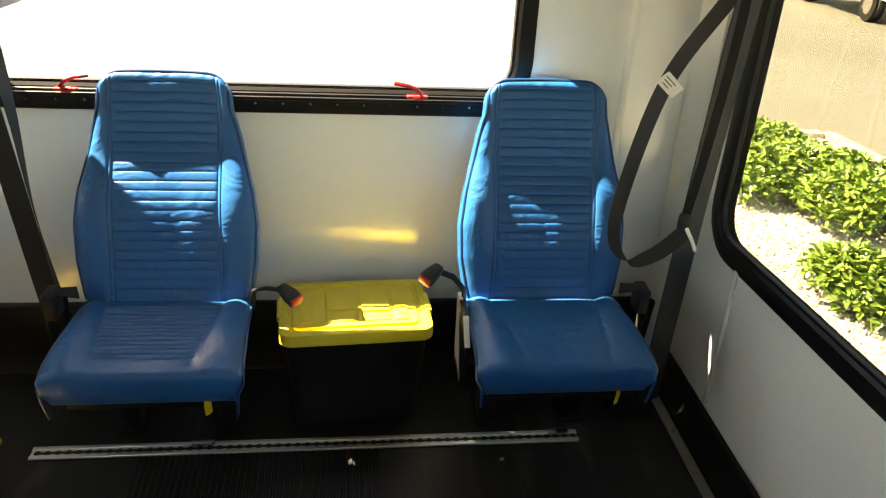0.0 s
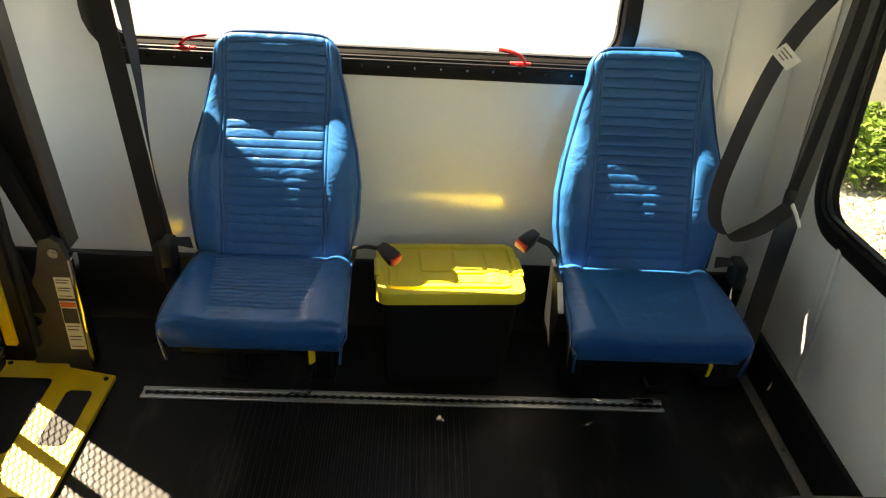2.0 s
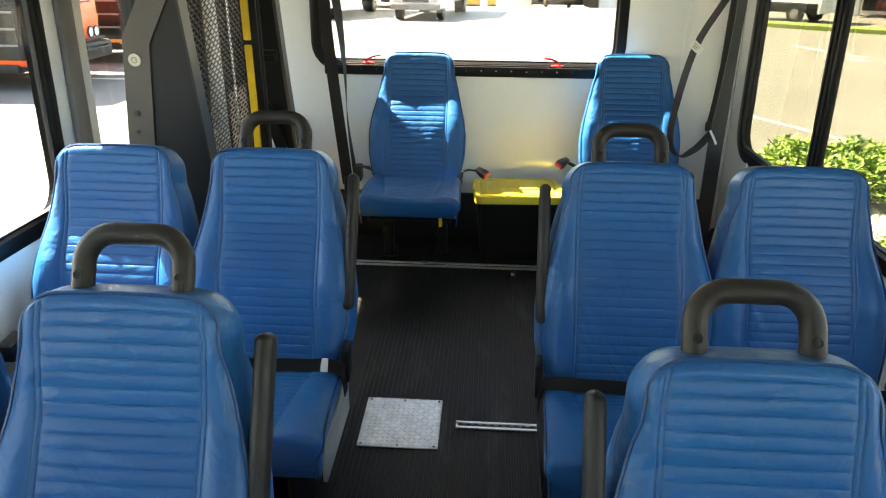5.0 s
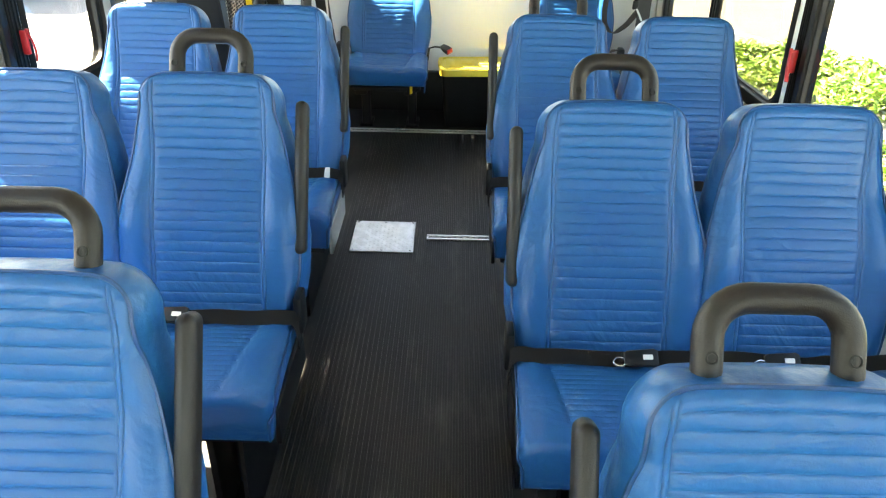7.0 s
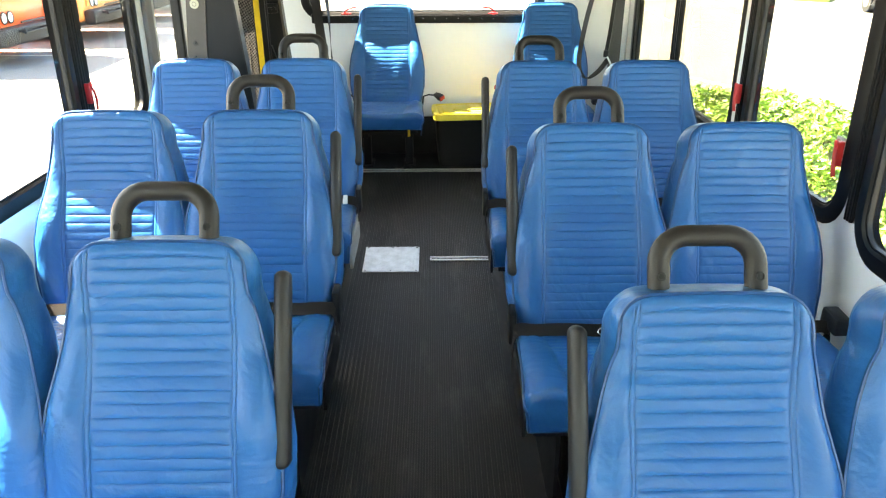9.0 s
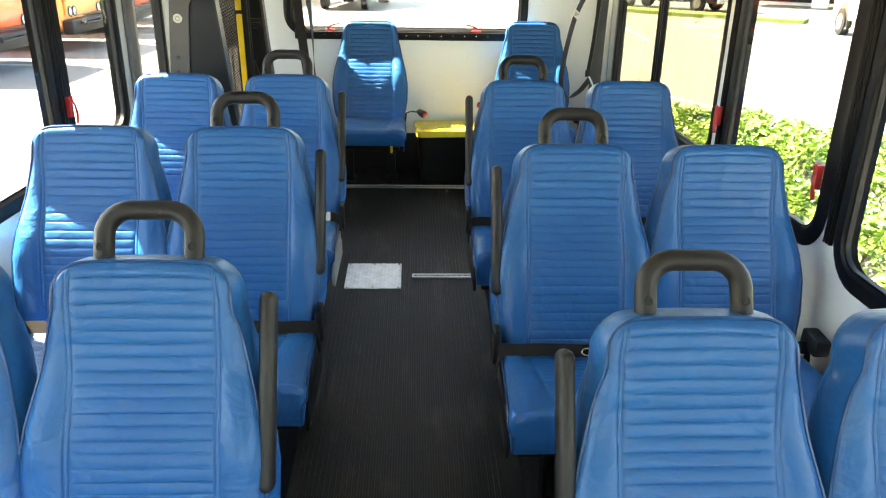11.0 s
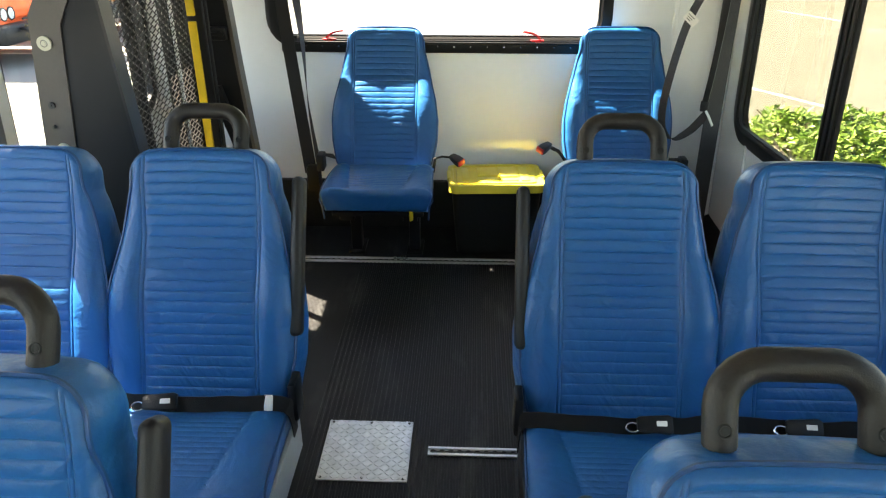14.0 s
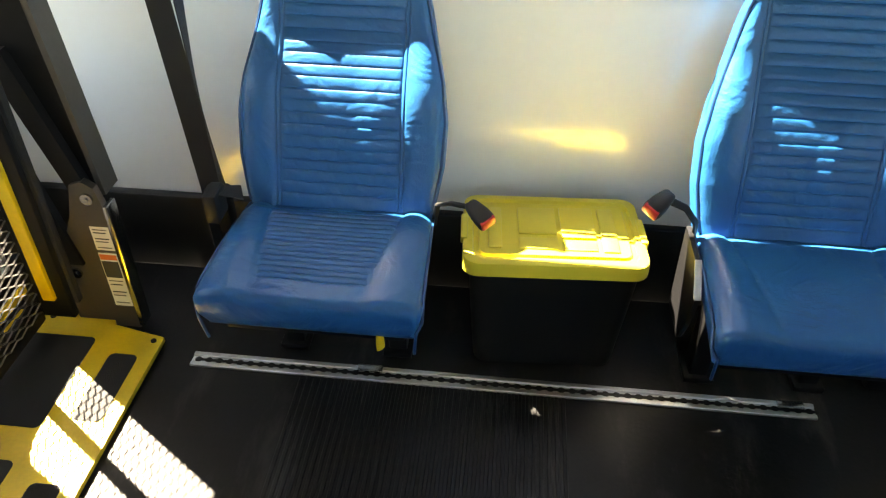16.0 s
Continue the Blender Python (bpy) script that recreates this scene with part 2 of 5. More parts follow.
# ---- mesh building ----
class Geo:
    """Collects vertices and faces for one mesh."""

    def __init__(self):
        self.v, self.f = [], []

    def add(self, verts, faces, m=None):
        o = len(self.v)
        self.v += [tuple(m @ Vector(p)) for p in verts] if m else [tuple(p) for p in verts]
        self.f += [tuple(i + o for i in face) for face in faces]
        return self

    def loft(self, loops, closed=True, caps=True, m=None):
        n = len(loops[0])
        verts = [p for loop in loops for p in loop]
        faces = []
        for r in range(len(loops) - 1):
            for i in range(n if closed else n - 1):
                j = (i + 1) % n
                faces.append((r * n + i, r * n + j, (r + 1) * n + j, (r + 1) * n + i))
        if caps:
            faces.append(tuple(range(n - 1, -1, -1)))
            faces.append(tuple((len(loops) - 1) * n + i for i in range(n)))
        return self.add(verts, faces, m)

    def box(self, c, s, m=None, r=0.0, seg=2):
        """A box about c of size s, with edges rounded by r."""
        x, y, z = (q / 2 for q in s)
        r = min(r, x * 0.98, y * 0.98, z * 0.98)
        if r <= 0:
            loops = [[(c[0] + a * x, c[1] + b * y, c[2] + h) for a, b in ((-1, -1), (1, -1), (1, 1), (-1, 1))] for h in (-z, z)]
            return self.loft(loops, m=m)
        loops = []
        steps = [(-z, r)] + [(-z + r - r * math.cos(k / seg * math.pi / 2), r - r * math.sin(k / seg * math.pi / 2)) for k in range(1, seg + 1)]
        steps += [(-h, i) for h, i in reversed(steps)]
        for h, inset in steps:
            loops.append([(c[0] + p[0], c[1] + p[1], c[2] + h) for p in rounded(2 * (x - inset), 2 * (y - inset), max(r - inset, 0.0005), seg)])
        return self.loft(loops, m=m)

    def tube(self, path, r, n=10, closed=False, flat=1.0, m=None):
        """A round bar along a path; flat squeezes it across."""
        pts = [Vector(p) for p in path]
        loops, side = [], None
        for i, p in enumerate(pts):
            a = pts[i - 1] if i or closed else p
            b = pts[(i + 1) % len(pts)] if i + 1 < len(pts) or closed else p
            way = (b - a).normalized()
            if side is None:
                side = way.orthogonal().normalized()
            side = (side - way * side.dot(way)).normalized()
            up = way.cross(side)
            loops.append([p + side * (r * math.cos(k / n * math.tau)) + up * (r * flat * math.sin(k / n * math.tau)) for k in range(n)])
        if closed:
            loops.append(loops[0])
        return self.loft(loops, caps=not closed, m=m)

    def ribbon(self, path, across, width, thick=0.0016, m=None):
        """A strap along a path, lying across the given way (one for all, or one a point)."""
        pts = [Vector(p) for p in path]
        loops = []
        for i, p in enumerate(pts):
            way = (pts[min(i + 1, len(pts) - 1)] - pts[max(i - 1, 0)]).normalized()
            a = Vector(across[i] if isinstance(across[0], (tuple, list, Vector)) else across)
            a = (a - way * a.dot(way)).normalized()
            nrm = way.cross(a) * thick / 2
            a = a * width / 2
            loops.append([p - a - nrm, p + a - nrm, p + a + nrm, p - a + nrm])
        return self.loft(loops, m=m)

    def prism(self, poly, lo, hi, axis=2, m=None):
        """A polygon given in the two other axes, drawn out along axis from lo to hi."""
        def at(p, h):
            q = list(p)
            q.insert(axis, h)
            return q
        return self.loft([[at(p, lo) for p in poly], [at(p, hi) for p in poly]], m=m)

    def cyl(self, a, b, r, n=16, m=None):
        return self.tube([a, b], r, n, m=m)


def rounded(w, h, r, seg=3):
    """A rectangle about 0 with rounded corners, counter-clockwise."""
    pts = []
    for cx, cy, a0 in ((1, 1, 0), (-1, 1, 90), (-1, -1, 180), (1, -1, 270)):
        for k in range(seg + 1):
            a = radians(a0 + 90 * k / seg)
            pts.append((cx * (w / 2 - r) + r * math.cos(a), cy * (h / 2 - r) + r * math.sin(a)))
    return pts


def mesh_of(name, geo, material, smooth=35):
    me = bpy.data.meshes.new(name)
    me.from_pydata(geo.v, [], geo.f)
    bm = bmesh.new()
    bm.from_mesh(me)
    bmesh.ops.recalc_face_normals(bm, faces=bm.faces)
    bm.to_mesh(me)
    bm.free()
    if smooth:
        me.shade_smooth()
        me.set_sharp_from_angle(angle=radians(smooth))
    me.materials.append(material)
    return me


def thing(name, label="", category="", group="", kind="", m=RAMP):
    ob = new(name)
    ob.empty_display_size = 0.1
    ob.matrix_basis = m.copy()
    return tagged(ob, label, category, group, kind)


def part(name, geo, material, parent=None, label="", m=None, smooth=35):
    """Links a Geo (or a ready mesh) as one mesh object under a thing or a part."""
    me = mesh_of(name, geo, material, smooth) if isinstance(geo, Geo) else geo
    ob = new(name, me)
    ob.parent = parent
    if m is not None:
        ob.matrix_basis = m.copy()
    if label:
        ob["label"] = label
    return ob


# ---- the bus body (level world) ----
X_LEFT, X_RIGHT, Y_REAR, Y_FRONT = -1.18, 1.235, 1.405, -5.2
THICK, Z_LOW, Z_CEIL = 0.036, -0.45, 1.95


def wall_cells(geo, axis, inner, outer, span, holes):
    """A wall across axis (0: x, 1: y) with rectangular openings (a0, a1, z0, z1)."""
    cuts_a = sorted({span[0], span[1], *[h[0] for h in holes], *[h[1] for h in holes]})
    cuts_z = sorted({Z_LOW, Z_CEIL, *[h[2] for h in holes], *[h[3] for h in holes]})
    lo, hi = min(inner, outer), max(inner, outer)
    solid_cell = {}
    for i in range(len(cuts_a) - 1):
        for k in range(len(cuts_z) - 1):
            ma, mz = (cuts_a[i] + cuts_a[i + 1]) / 2, (cuts_z[k] + cuts_z[k + 1]) / 2
            solid_cell[i, k] = not any(h[0] < ma < h[1] and h[2] < mz < h[3] for h in holes)

    def quad(pts):
        out = []
        for a, d, z in pts:
            out.append((d, a, z) if axis == 0 else (a, d, z))
        geo.add(out, [(0, 1, 2, 3)])
    for (i, k), full in solid_cell.items():
        a0, a1, z0, z1 = cuts_a[i], cuts_a[i + 1], cuts_z[k], cuts_z[k + 1]
        if full:
            for d in (lo, hi):
                quad([(a0, d, z0), (a1, d, z0), (a1, d, z1), (a0, d, z1)])
        for di, dk, pts in ((-1, 0, [(a0, lo, z0), (a0, hi, z0), (a0, hi, z1), (a0, lo, z1)]), (1, 0, [(a1, lo, z0), (a1, hi, z0), (a1, hi, z1), (a1, lo, z1)]),
                            (0, -1, [(a0, lo, z0), (a1, lo, z0), (a1, hi, z0), (a0, hi, z0)]), (0, 1, [(a0, lo, z1), (a1, lo, z1), (a1, hi, z1), (a0, hi, z1)])):
            if full and not solid_cell.get((i + di, k + dk), False):
                quad(pts)


GLASS_RIGHT = [(-0.375, 1.17, 0.64, 1.40), (-1.25, -0.55, 0.625, 1.40), (-2.12, -1.415, 0.60, 1.40), (-3.3, -2.3, 0.60, 1.40), (-4.6, -3.5, 0.3, 1.45)]
GLASS_LEFT = [(-0.53, -0.04, 0.675, 1.415), (-1.33, -0.685, 0.66, 1.415), (-2.16, -1.49, 0.655, 1.415), (-3.3, -2.34, 0.655, 1.415), (-4.6, -3.5, 0.6, 1.45)]
UPPER_Z = (1.465, 1.535)  # the tilting panes above the transom bars
GLASS_REAR = (-0.668, 0.686, 0.948, 1.395)
LIFT_BAY = (0.24, 1.357, 0.02, 1.48)



def grown(holes, by=0.016):
    """The wall's openings, a little larger than the glass so that the frames cover their edges."""
    return [(a - by, b + by, c - by, d + by) for a, b, c, d in holes]


g = Geo()
wall_cells(g, 0, X_RIGHT, X_RIGHT + THICK, (Y_FRONT, Y_REAR + THICK), grown(GLASS_RIGHT) + grown([(a, b, *UPPER_Z) for a, b, _, _ in GLASS_RIGHT[:4]], 0.010))
tagged(part("wall_right", g, WALL_WHITE, smooth=0), "white smooth composite bus side wall panel", "wall", kind="structure")
g = Geo()
wall_cells(g, 0, X_LEFT, X_LEFT - THICK, (Y_FRONT, Y_REAR + THICK), grown(GLASS_LEFT) + grown([(a, b, *UPPER_Z) for a, b, _, _ in GLASS_LEFT[:4]], 0.010) + [LIFT_BAY])
tagged(part("wall_left", g, WALL_WHITE, smooth=0), "white smooth composite bus side wall with lift doorway", "wall", kind="structure")
g = Geo()
wall_cells(g, 1, Y_REAR, Y_REAR + THICK, (X_LEFT, X_RIGHT), grown([GLASS_REAR], 0.012))
tagged(part("wall_rear", g, WALL_WHITE, smooth=0), "white glossy rear wall panel of the bus", "wall", kind="structure")
g = Geo()
wall_cells(g, 1, Y_FRONT, Y_FRONT - THICK, (X_LEFT, X_RIGHT), [(-1.0, 1.05, 0.55, 1.55)])
tagged(part("wall_front", g, WALL_WHITE, smooth=0), "white front wall with a wide windscreen opening", "wall", kind="structure")
g = Geo()
g.prism([(X_LEFT - THICK, Z_CEIL), (X_RIGHT + THICK, Z_CEIL), (X_RIGHT + THICK, Z_CEIL + 0.05), (X_RIGHT - 0.2, Z_CEIL + 0.14), (X_LEFT + 0.2, Z_CEIL + 0.14), (X_LEFT - THICK, Z_CEIL + 0.05)], Y_FRONT - THICK, Y_REAR + THICK, 1)
tagged(part("ceiling", g, WALL_WHITE), "white bus ceiling", "ceiling", kind="structure")

# floor: flat rubber with a ribbed runner along the aisle
g = Geo()
g.prism([(X_LEFT, -0.08), (X_RIGHT, -0.08), (X_RIGHT, 0.0), (0.34, 0.0), (-0.30, 0.0), (X_LEFT, 0.0)], Y_FRONT + 0.02, Y_REAR - 0.02, 1)
floor = tagged(part("floor", g, FLOOR_RUBBER, m=RAMP, smooth=0), "black rubber bus floor with ribbed aisle runner", "floor", kind="structure")
g = Geo()
x = -0.292
while x < 0.33:
    g.prism([(x - 0.0048, 0.0), (x + 0.0048, 0.0), (x + 0.0034, 0.0028), (x - 0.0034, 0.0028)], Y_FRONT + 0.1, 1.03, 1)
    x += 0.0165
tagged(part("floor_ribs", g, FLOOR_RUBBER, floor, smooth=0), kind="stuff")

# black kick panels along the foot of the walls, bright trim strip with rivets
for nm, x0, s in (("baseboard_right", X_RIGHT, -1), ("baseboard_left", X_LEFT, 1)):
    for a, b in ([(-5.0, 1.39)] if s < 0 else [(-5.0, 0.22)]):
        g = Geo()
        g.prism([(x0 + s * 0.002, -0.02), (x0 + s * 0.045, -0.02), (x0 + s * 0.045, 0.02), (x0 + s * 0.014, 0.10), (x0 + s * 0.002, 0.105)], a, b, 1)
        bb = tagged(part(nm, g, RUBBER, m=RAMP), "black rubber kick strip along the wall foot", "baseboard", kind="structure")
        g = Geo()
        g.box((x0 + s * 0.066, (a + b) / 2, 0.003), (0.03, b - a - 0.3, 0.004), r=0.001, seg=1)
        trim = part("trim_strip", g, TRIM_GREY, bb, "grey metal floor edge strip")
        if s < 0:
            for k in range(14):
                g = Geo()
                g.cyl((x0 + s * 0.066, 1.05 - 0.16 * k, 0.005), (x0 + s * 0.066, 1.05 - 0.16 * k, 0.0075), 0.005, 8)
                part("rivet", g, CHROME, trim)
g = Geo()
g.box(((X_LEFT + X_RIGHT) / 2, 1.405, 0.11), (X_RIGHT - X_LEFT - 0.03, 0.03, 0.24), r=0.008)
tagged(part("baseboard_rear", g, RUBBER, m=RAMP), "black rubber kick panel below the rear wall", "baseboard", kind="structure")

# corner and seam trims of the wall panels
for nm, c, s, mt in (("corner_trim", (X_RIGHT - 0.03, Y_REAR - 0.03, 0.85), (0.075, 0.012, 2.1), WALL_WHITE), ("seam_trim", (1.0, Y_REAR - 0.001, 0.85), (0.020, 0.003, 2.1), WALL_WHITE),
                     ("seam_trim", (X_RIGHT - 0.002, 1.03, 0.4), (0.008, 0.02, 0.44), WALL_WHITE), ("corner_trim", (X_LEFT + 0.03, Y_REAR - 0.03, 0.85), (0.075, 0.012, 2.1), WALL_WHITE)):
    g = Geo()
    g.box((0, 0, 0), s, r=0.004)
    turn = 45 if nm == "corner_trim" and c[0] > 0 else (-45 if nm == "corner_trim" else 0)
    tagged(part(nm, g, mt, m=pose(*c, 0, 0, -turn if c[0] > 0 else -turn)), "white moulded strip over a wall panel joint", "trim", kind="structure")
g = Geo()
g.box((X_LEFT + 0.012, 0.118, 0.75), (0.022, 0.078, 1.7), r=0.006)
tagged(part("pillar_trim", g, TRIM_GREY), "grey vertical trim on the wall pillar", "trim", kind="structure")


def ring(w, h, r, width, d0, d1, seg=6, trim=None, trim_low=None):
    """A rounded frame in the xz plane: opening w x h, outward width, from depth d0 to d1 (y); trim, trim_low: its width on the +x and -x side, where narrower."""
    geo = Geo()
    most = w / 2 + (width if trim is None else trim)
    least = -w / 2 - (width if trim_low is None else trim_low)
    inner, outer = rounded(w, h, r, seg), rounded(w + 2 * width, h + 2 * width, r + width, seg)
    step = width * 0.3
    mid_in, mid_out = rounded(w + 2 * step * 0.5, h + 2 * step * 0.5, r + step * 0.5, seg), rounded(w + 2 * (width - step), h + 2 * (width - step), r + width - step, seg)
    loops = [[(p[0], d1, p[1]) for p in inner], [(p[0], d0 + 0.006, p[1]) for p in inner], [(p[0], d0, p[1]) for p in mid_in],
             [(max(least + step, min(p[0], most - step)), d0, p[1]) for p in mid_out],
             *[[(max(least, min(p[0], most)), d, p[1]) for p in outer] for d in (d0 + 0.007, d1)]]
    return geo.loft(loops + [loops[0]], caps=False)


def window(name, m, w, h, r=0.075, width=0.056, proud=0.016, mullions=(), label="", glazing=GLASS, trim=None, trim_low=None):
    """A framed bus window: m puts the opening's middle on the wall's inner face, y pointing outwards."""
    win = thing(name, label, "window", kind="structure", m=m)
    part("window_frame", ring(w, h, r, width, -proud, 0.016, trim=trim, trim_low=trim_low), FRAME_BLACK, win)
    part("gasket", ring(w - 0.016, h - 0.016, r - 0.008, 0.007, -proud * 0.3, 0.012), RUBBER, win)
    part("frame_liner", ring(w + 0.018, h + 0.018, r + 0.009, 0.005, 0.0165, THICK + 0.004), LINER_BLACK, win, smooth=0)
    xs = [-w / 2, *[q for q, _ in mullions], w / 2]
    for q, mw in mullions:
        g = Geo()
        g.box((q, 0.0, 0), (mw, 0.018, h - 0.004), r=0.004)
        for e in (-0.36, 0.02, 0.36):
            g.box((q + mw * e, -0.009, 0), (mw * 0.18, 0.010, h - 0.03), r=0.003)
        part("mullion", g, FRAME_BLACK, win)
    for a, b in zip(xs[:-1], xs[1:]):
        g = Geo()
        if len(xs) == 2:
            g.prism(rounded(w, h, r, 5), 0.006, 0.009, 1)
        else:
            g.box(((a + b) / 2, 0.007, 0), (b - a, 0.003, h))
        pane = part("pane", g, glazing, win, "clear lightly tinted glass pane")
        pane.visible_shadow = False
    return win


def red_latch(parent, m):
    """A red emergency release handle: base block with a curved lever."""
    g = Geo()
    g.box((-0.007, 0.006, 0.005), (0.013, 0.022, 0.072), r=0.003)
    g.box((-0.007, -0.006, 0.038), (0.010, 0.010, 0.016), r=0.003)
    g.tube([(-0.007, -0.004, 0.034), (0.004, -0.010, 0.012), (0.010, -0.012, -0.02), (0.012, -0.008, -0.055)], 0.0065, 8, flat=0.6)
    return part("release_handle", g, RED_PLASTIC, parent, "red emergency release handle", m=m)


def right_m(y0, y1, z0, z1):
    return pose(X_RIGHT, (y0 + y1) / 2, (z0 + z1) / 2, 0, 0, -90)


def left_m(y0, y1, z0, z1):
    return pose(X_LEFT, (y0 + y1) / 2, (z0 + z1) / 2, 0, 0, 90)


for k, (y0, y1, z0, z1) in enumerate(GLASS_RIGHT):
    mid = (y0 + y1) / 2
    mul = [(mid - 0.385, 0.090)] if k == 0 else []
    w = window(f"window_{k + 1}", right_m(y0, y1, z0, z1), y1 - y0, z1 - z0, mullions=mul, label="black framed tinted bus side window with rounded corners", proud=0.009, glazing=GLASS_TINT if k == 0 else GLASS_CLEAR, trim=0.026 if k == 0 else None)
    if k == 1:
        red_latch(w, pose(mid + 1.262, -0.03, 0.795 - (z0 + z1) / 2))
        red_latch(w, pose(mid + 0.498, -0.03, 0.815 - (z0 + z1) / 2))
    if k in (1, 2):
        # the broad ridged post beside the rear edge of the pane
        wide = 0.040
        g = Geo()
        g.box((-(y1 - y0) / 2 - 0.055 - wide / 2, -0.003, 0.0), (wide, 0.010, z1 - z0 + (0.10 if k == 1 else -0.06)), r=0.003)
        for q in (0.15, 0.5, 0.85):
            g.box((-(y1 - y0) / 2 - 0.055 - wide * q, -0.0085, 0), (wide * 0.12, 0.006, z1 - z0 - 0.06), r=0.002)
        part("frame_post", g, FRAME_BLACK, w, "ridged black frame post")
    if k == 1:
        g = Geo()
        g.box((0, 0, 0), (0.064, 0.001, 0.085), r=0.0004, seg=1)
        sign = part("exit_sticker", g, PAPER, w, "white sticker with red lettering", m=pose((y1 - y0) / 2 - 0.036, 0.003, 0.795 - (z0 + z1) / 2))
        for txt, size, z, mt in (("EXIT", 0.025, 0.016, RED_INK),):
            cu = bpy.data.curves.new("lettering", "FONT")
            cu.body, cu.size, cu.extrude = txt, size, 0.0003
            cu.align_x = "CENTER"
            cu.materials.append(mt)
            lt = new("lettering", cu)
            lt.parent, lt.matrix_basis = sign, pose(0, -0.002, z, 90, 0, 0)
        for z in (-0.01, -0.024, -0.036):
            g = Geo()
            g.box((0, -0.0012, z), (0.055, 0.0006, 0.004))
            part("print_bar", g, INK, sign)
        cu = bpy.data.curves.new("lettering", "FONT")
        cu.body, cu.size, cu.extrude, cu.align_x = "EMERGENCY EXIT", 0.048, 0.0003, "CENTER"
        cu.materials.append(RED_INK)
        lt = new("lettering", cu)
        lt.parent, lt.matrix_basis = w, pose(0.0, 0.003, (z1 - z0) / 2 - 0.075, 90, 0, 0)
for k, (y0, y1, z0, z1) in enumerate(GLASS_LEFT):
    mid = (y0 + y1) / 2
    w = window(f"window_{k + 6}", left_m(y0, y1, z0, z1), y1 - y0, z1 - z0, proud=0.010, label="black framed bus side window with rounded corners", trim_low=0.026 if k == 0 else None)
    if k == 1:
        # the broad ridged post beside the rear edge of the pane, with the release handle
        wide = 0.058
        g = Geo()
        g.box(((y1 - y0) / 2 + 0.055 + wide / 2, -0.003, 0.0), (wide, 0.010, z1 - z0 + 0.08), r=0.003)
        for q in (0.2, 0.55, 0.88):
            g.box(((y1 - y0) / 2 + 0.055 + wide * q, -0.0085, 0), (wide * 0.14, 0.006, z1 - z0 - 0.04), r=0.002)
        part("frame_post", g, FRAME_BLACK, w, "ridged black frame post")
        red_latch(w, pose(-0.585 - mid, -0.026, 0.845 - (z0 + z1) / 2))
for k, (y0, y1, side) in enumerate([(a, b, "left") for a, b, _, _ in GLASS_LEFT[:4]] + [(a, b, "right") for a, b, _, _ in GLASS_RIGHT[:4]]):
    m = (left_m if side == "left" else right_m)(y0, y1, *UPPER_Z)
    window(f"window_{k + 11}", m, y1 - y0, UPPER_Z[1] - UPPER_Z[0], r=0.014, width=0.022, proud=0.010, label="narrow black framed tilting pane above a bus side window", glazing=GLASS if side == "left" else GLASS_TINT)
x0, x1, z0, z1 = GLASS_REAR
w = window("window_rear", pose((x0 + x1) / 2, Y_REAR, (z0 + z1) / 2), x1 - x0, z1 - z0, r=0.075, width=0.05, glazing=GLASS_REAR_PANE, label="wide black framed rear window with red release latches")
g = Geo()
g.box((0, -0.012, -(z1 - z0) / 2 - 0.038), (x1 - x0 - 0.02, 0.024, 0.055), r=0.006)
g.box((0, -0.034, -(z1 - z0) / 2 - 0.022), (x1 - x0 - 0.06, 0.010, 0.010), r=0.004)
rail = part("bottom_rail", g, FRAME_BLACK, w)
for k in range(17):
    g = Geo()
    xk = -0.56 + 0.07 * k
    g.cyl((xk, -0.023, -(z1 - z0) / 2 - 0.038), (xk, -0.027, -(z1 - z0) / 2 - 0.038), 0.0035, 8)
    part("rivet", g, CHROME, rail)
for xk in (-0.455, 0.418):
    g = Geo()
    g.box((xk, -0.043, -(z1 - z0) / 2 - 0.008), (0.055, 0.016, 0.008), r=0.003)
    g.cyl((xk - 0.01, -0.05, -(z1 - z0) / 2 - 0.008), (xk + 0.014, -0.05, -(z1 - z0) / 2 - 0.008), 0.007, 8)
    s = 1 if xk < 0 else -1
    g.tube([(xk - s * 0.012, -0.05, -(z1 - z0) / 2 - 0.002), (xk + s * 0.003, -0.055, -(z1 - z0) / 2 + 0.014), (xk + s * 0.025, -0.058, -(z1 - z0) / 2 + 0.024), (xk + s * 0.062, -0.058, -(z1 - z0) / 2 + 0.03)], 0.0055, 8, flat=0.5)
    part("release_latch", g, RED_PLASTIC, w, "red wire release latch")
window("window_front", pose(0.025, Y_FRONT, 1.05, 0, 0, 180), 2.0, 0.95, label="wide black framed windscreen at the front of the bus")


# ---- seats (floor coordinates) ----
def half_width(h):
    """Half the width of the backrest's front face at height h along it."""
    pts = [(-0.03, 0.195), (0.0, 0.203), (0.08, 0.217), (0.17, 0.2195), (0.25, 0.209), (0.34, 0.188), (0.42, 0.171), (0.50, 0.160), (0.60, 0.153)]
    h = max(-0.03, h)
    for (a, wa), (b, wb) in zip(pts[:-1], pts[1:]):
        if h <= b:
            return wa + (wb - wa) * (h - a) / (b - a)
    return pts[-1][1]


BACK_H = 0.545
CORNER = 0.054
PANEL = 0.128


def ease(h, c, w=0.012):
    return w * math.log1p(math.exp(min(60.0, (h - c) / w)))


FIRM, CURVED, FLAT = (0.105, 0.18, 0.255), (0.14, 0.22, 0.26), (0.14, 0.099, 0.117)


def seat_bend(h, hollow=FIRM):
    """How far the backrest comes forward at height h: upright top, sloping middle, firm lumbar part."""
    return hollow[0] * h - hollow[1] * ease(h, 0.22) + hollow[2] * ease(h, 0.35)


def panel_half(h):
    return min(PANEL, half_width(h) - 0.034)


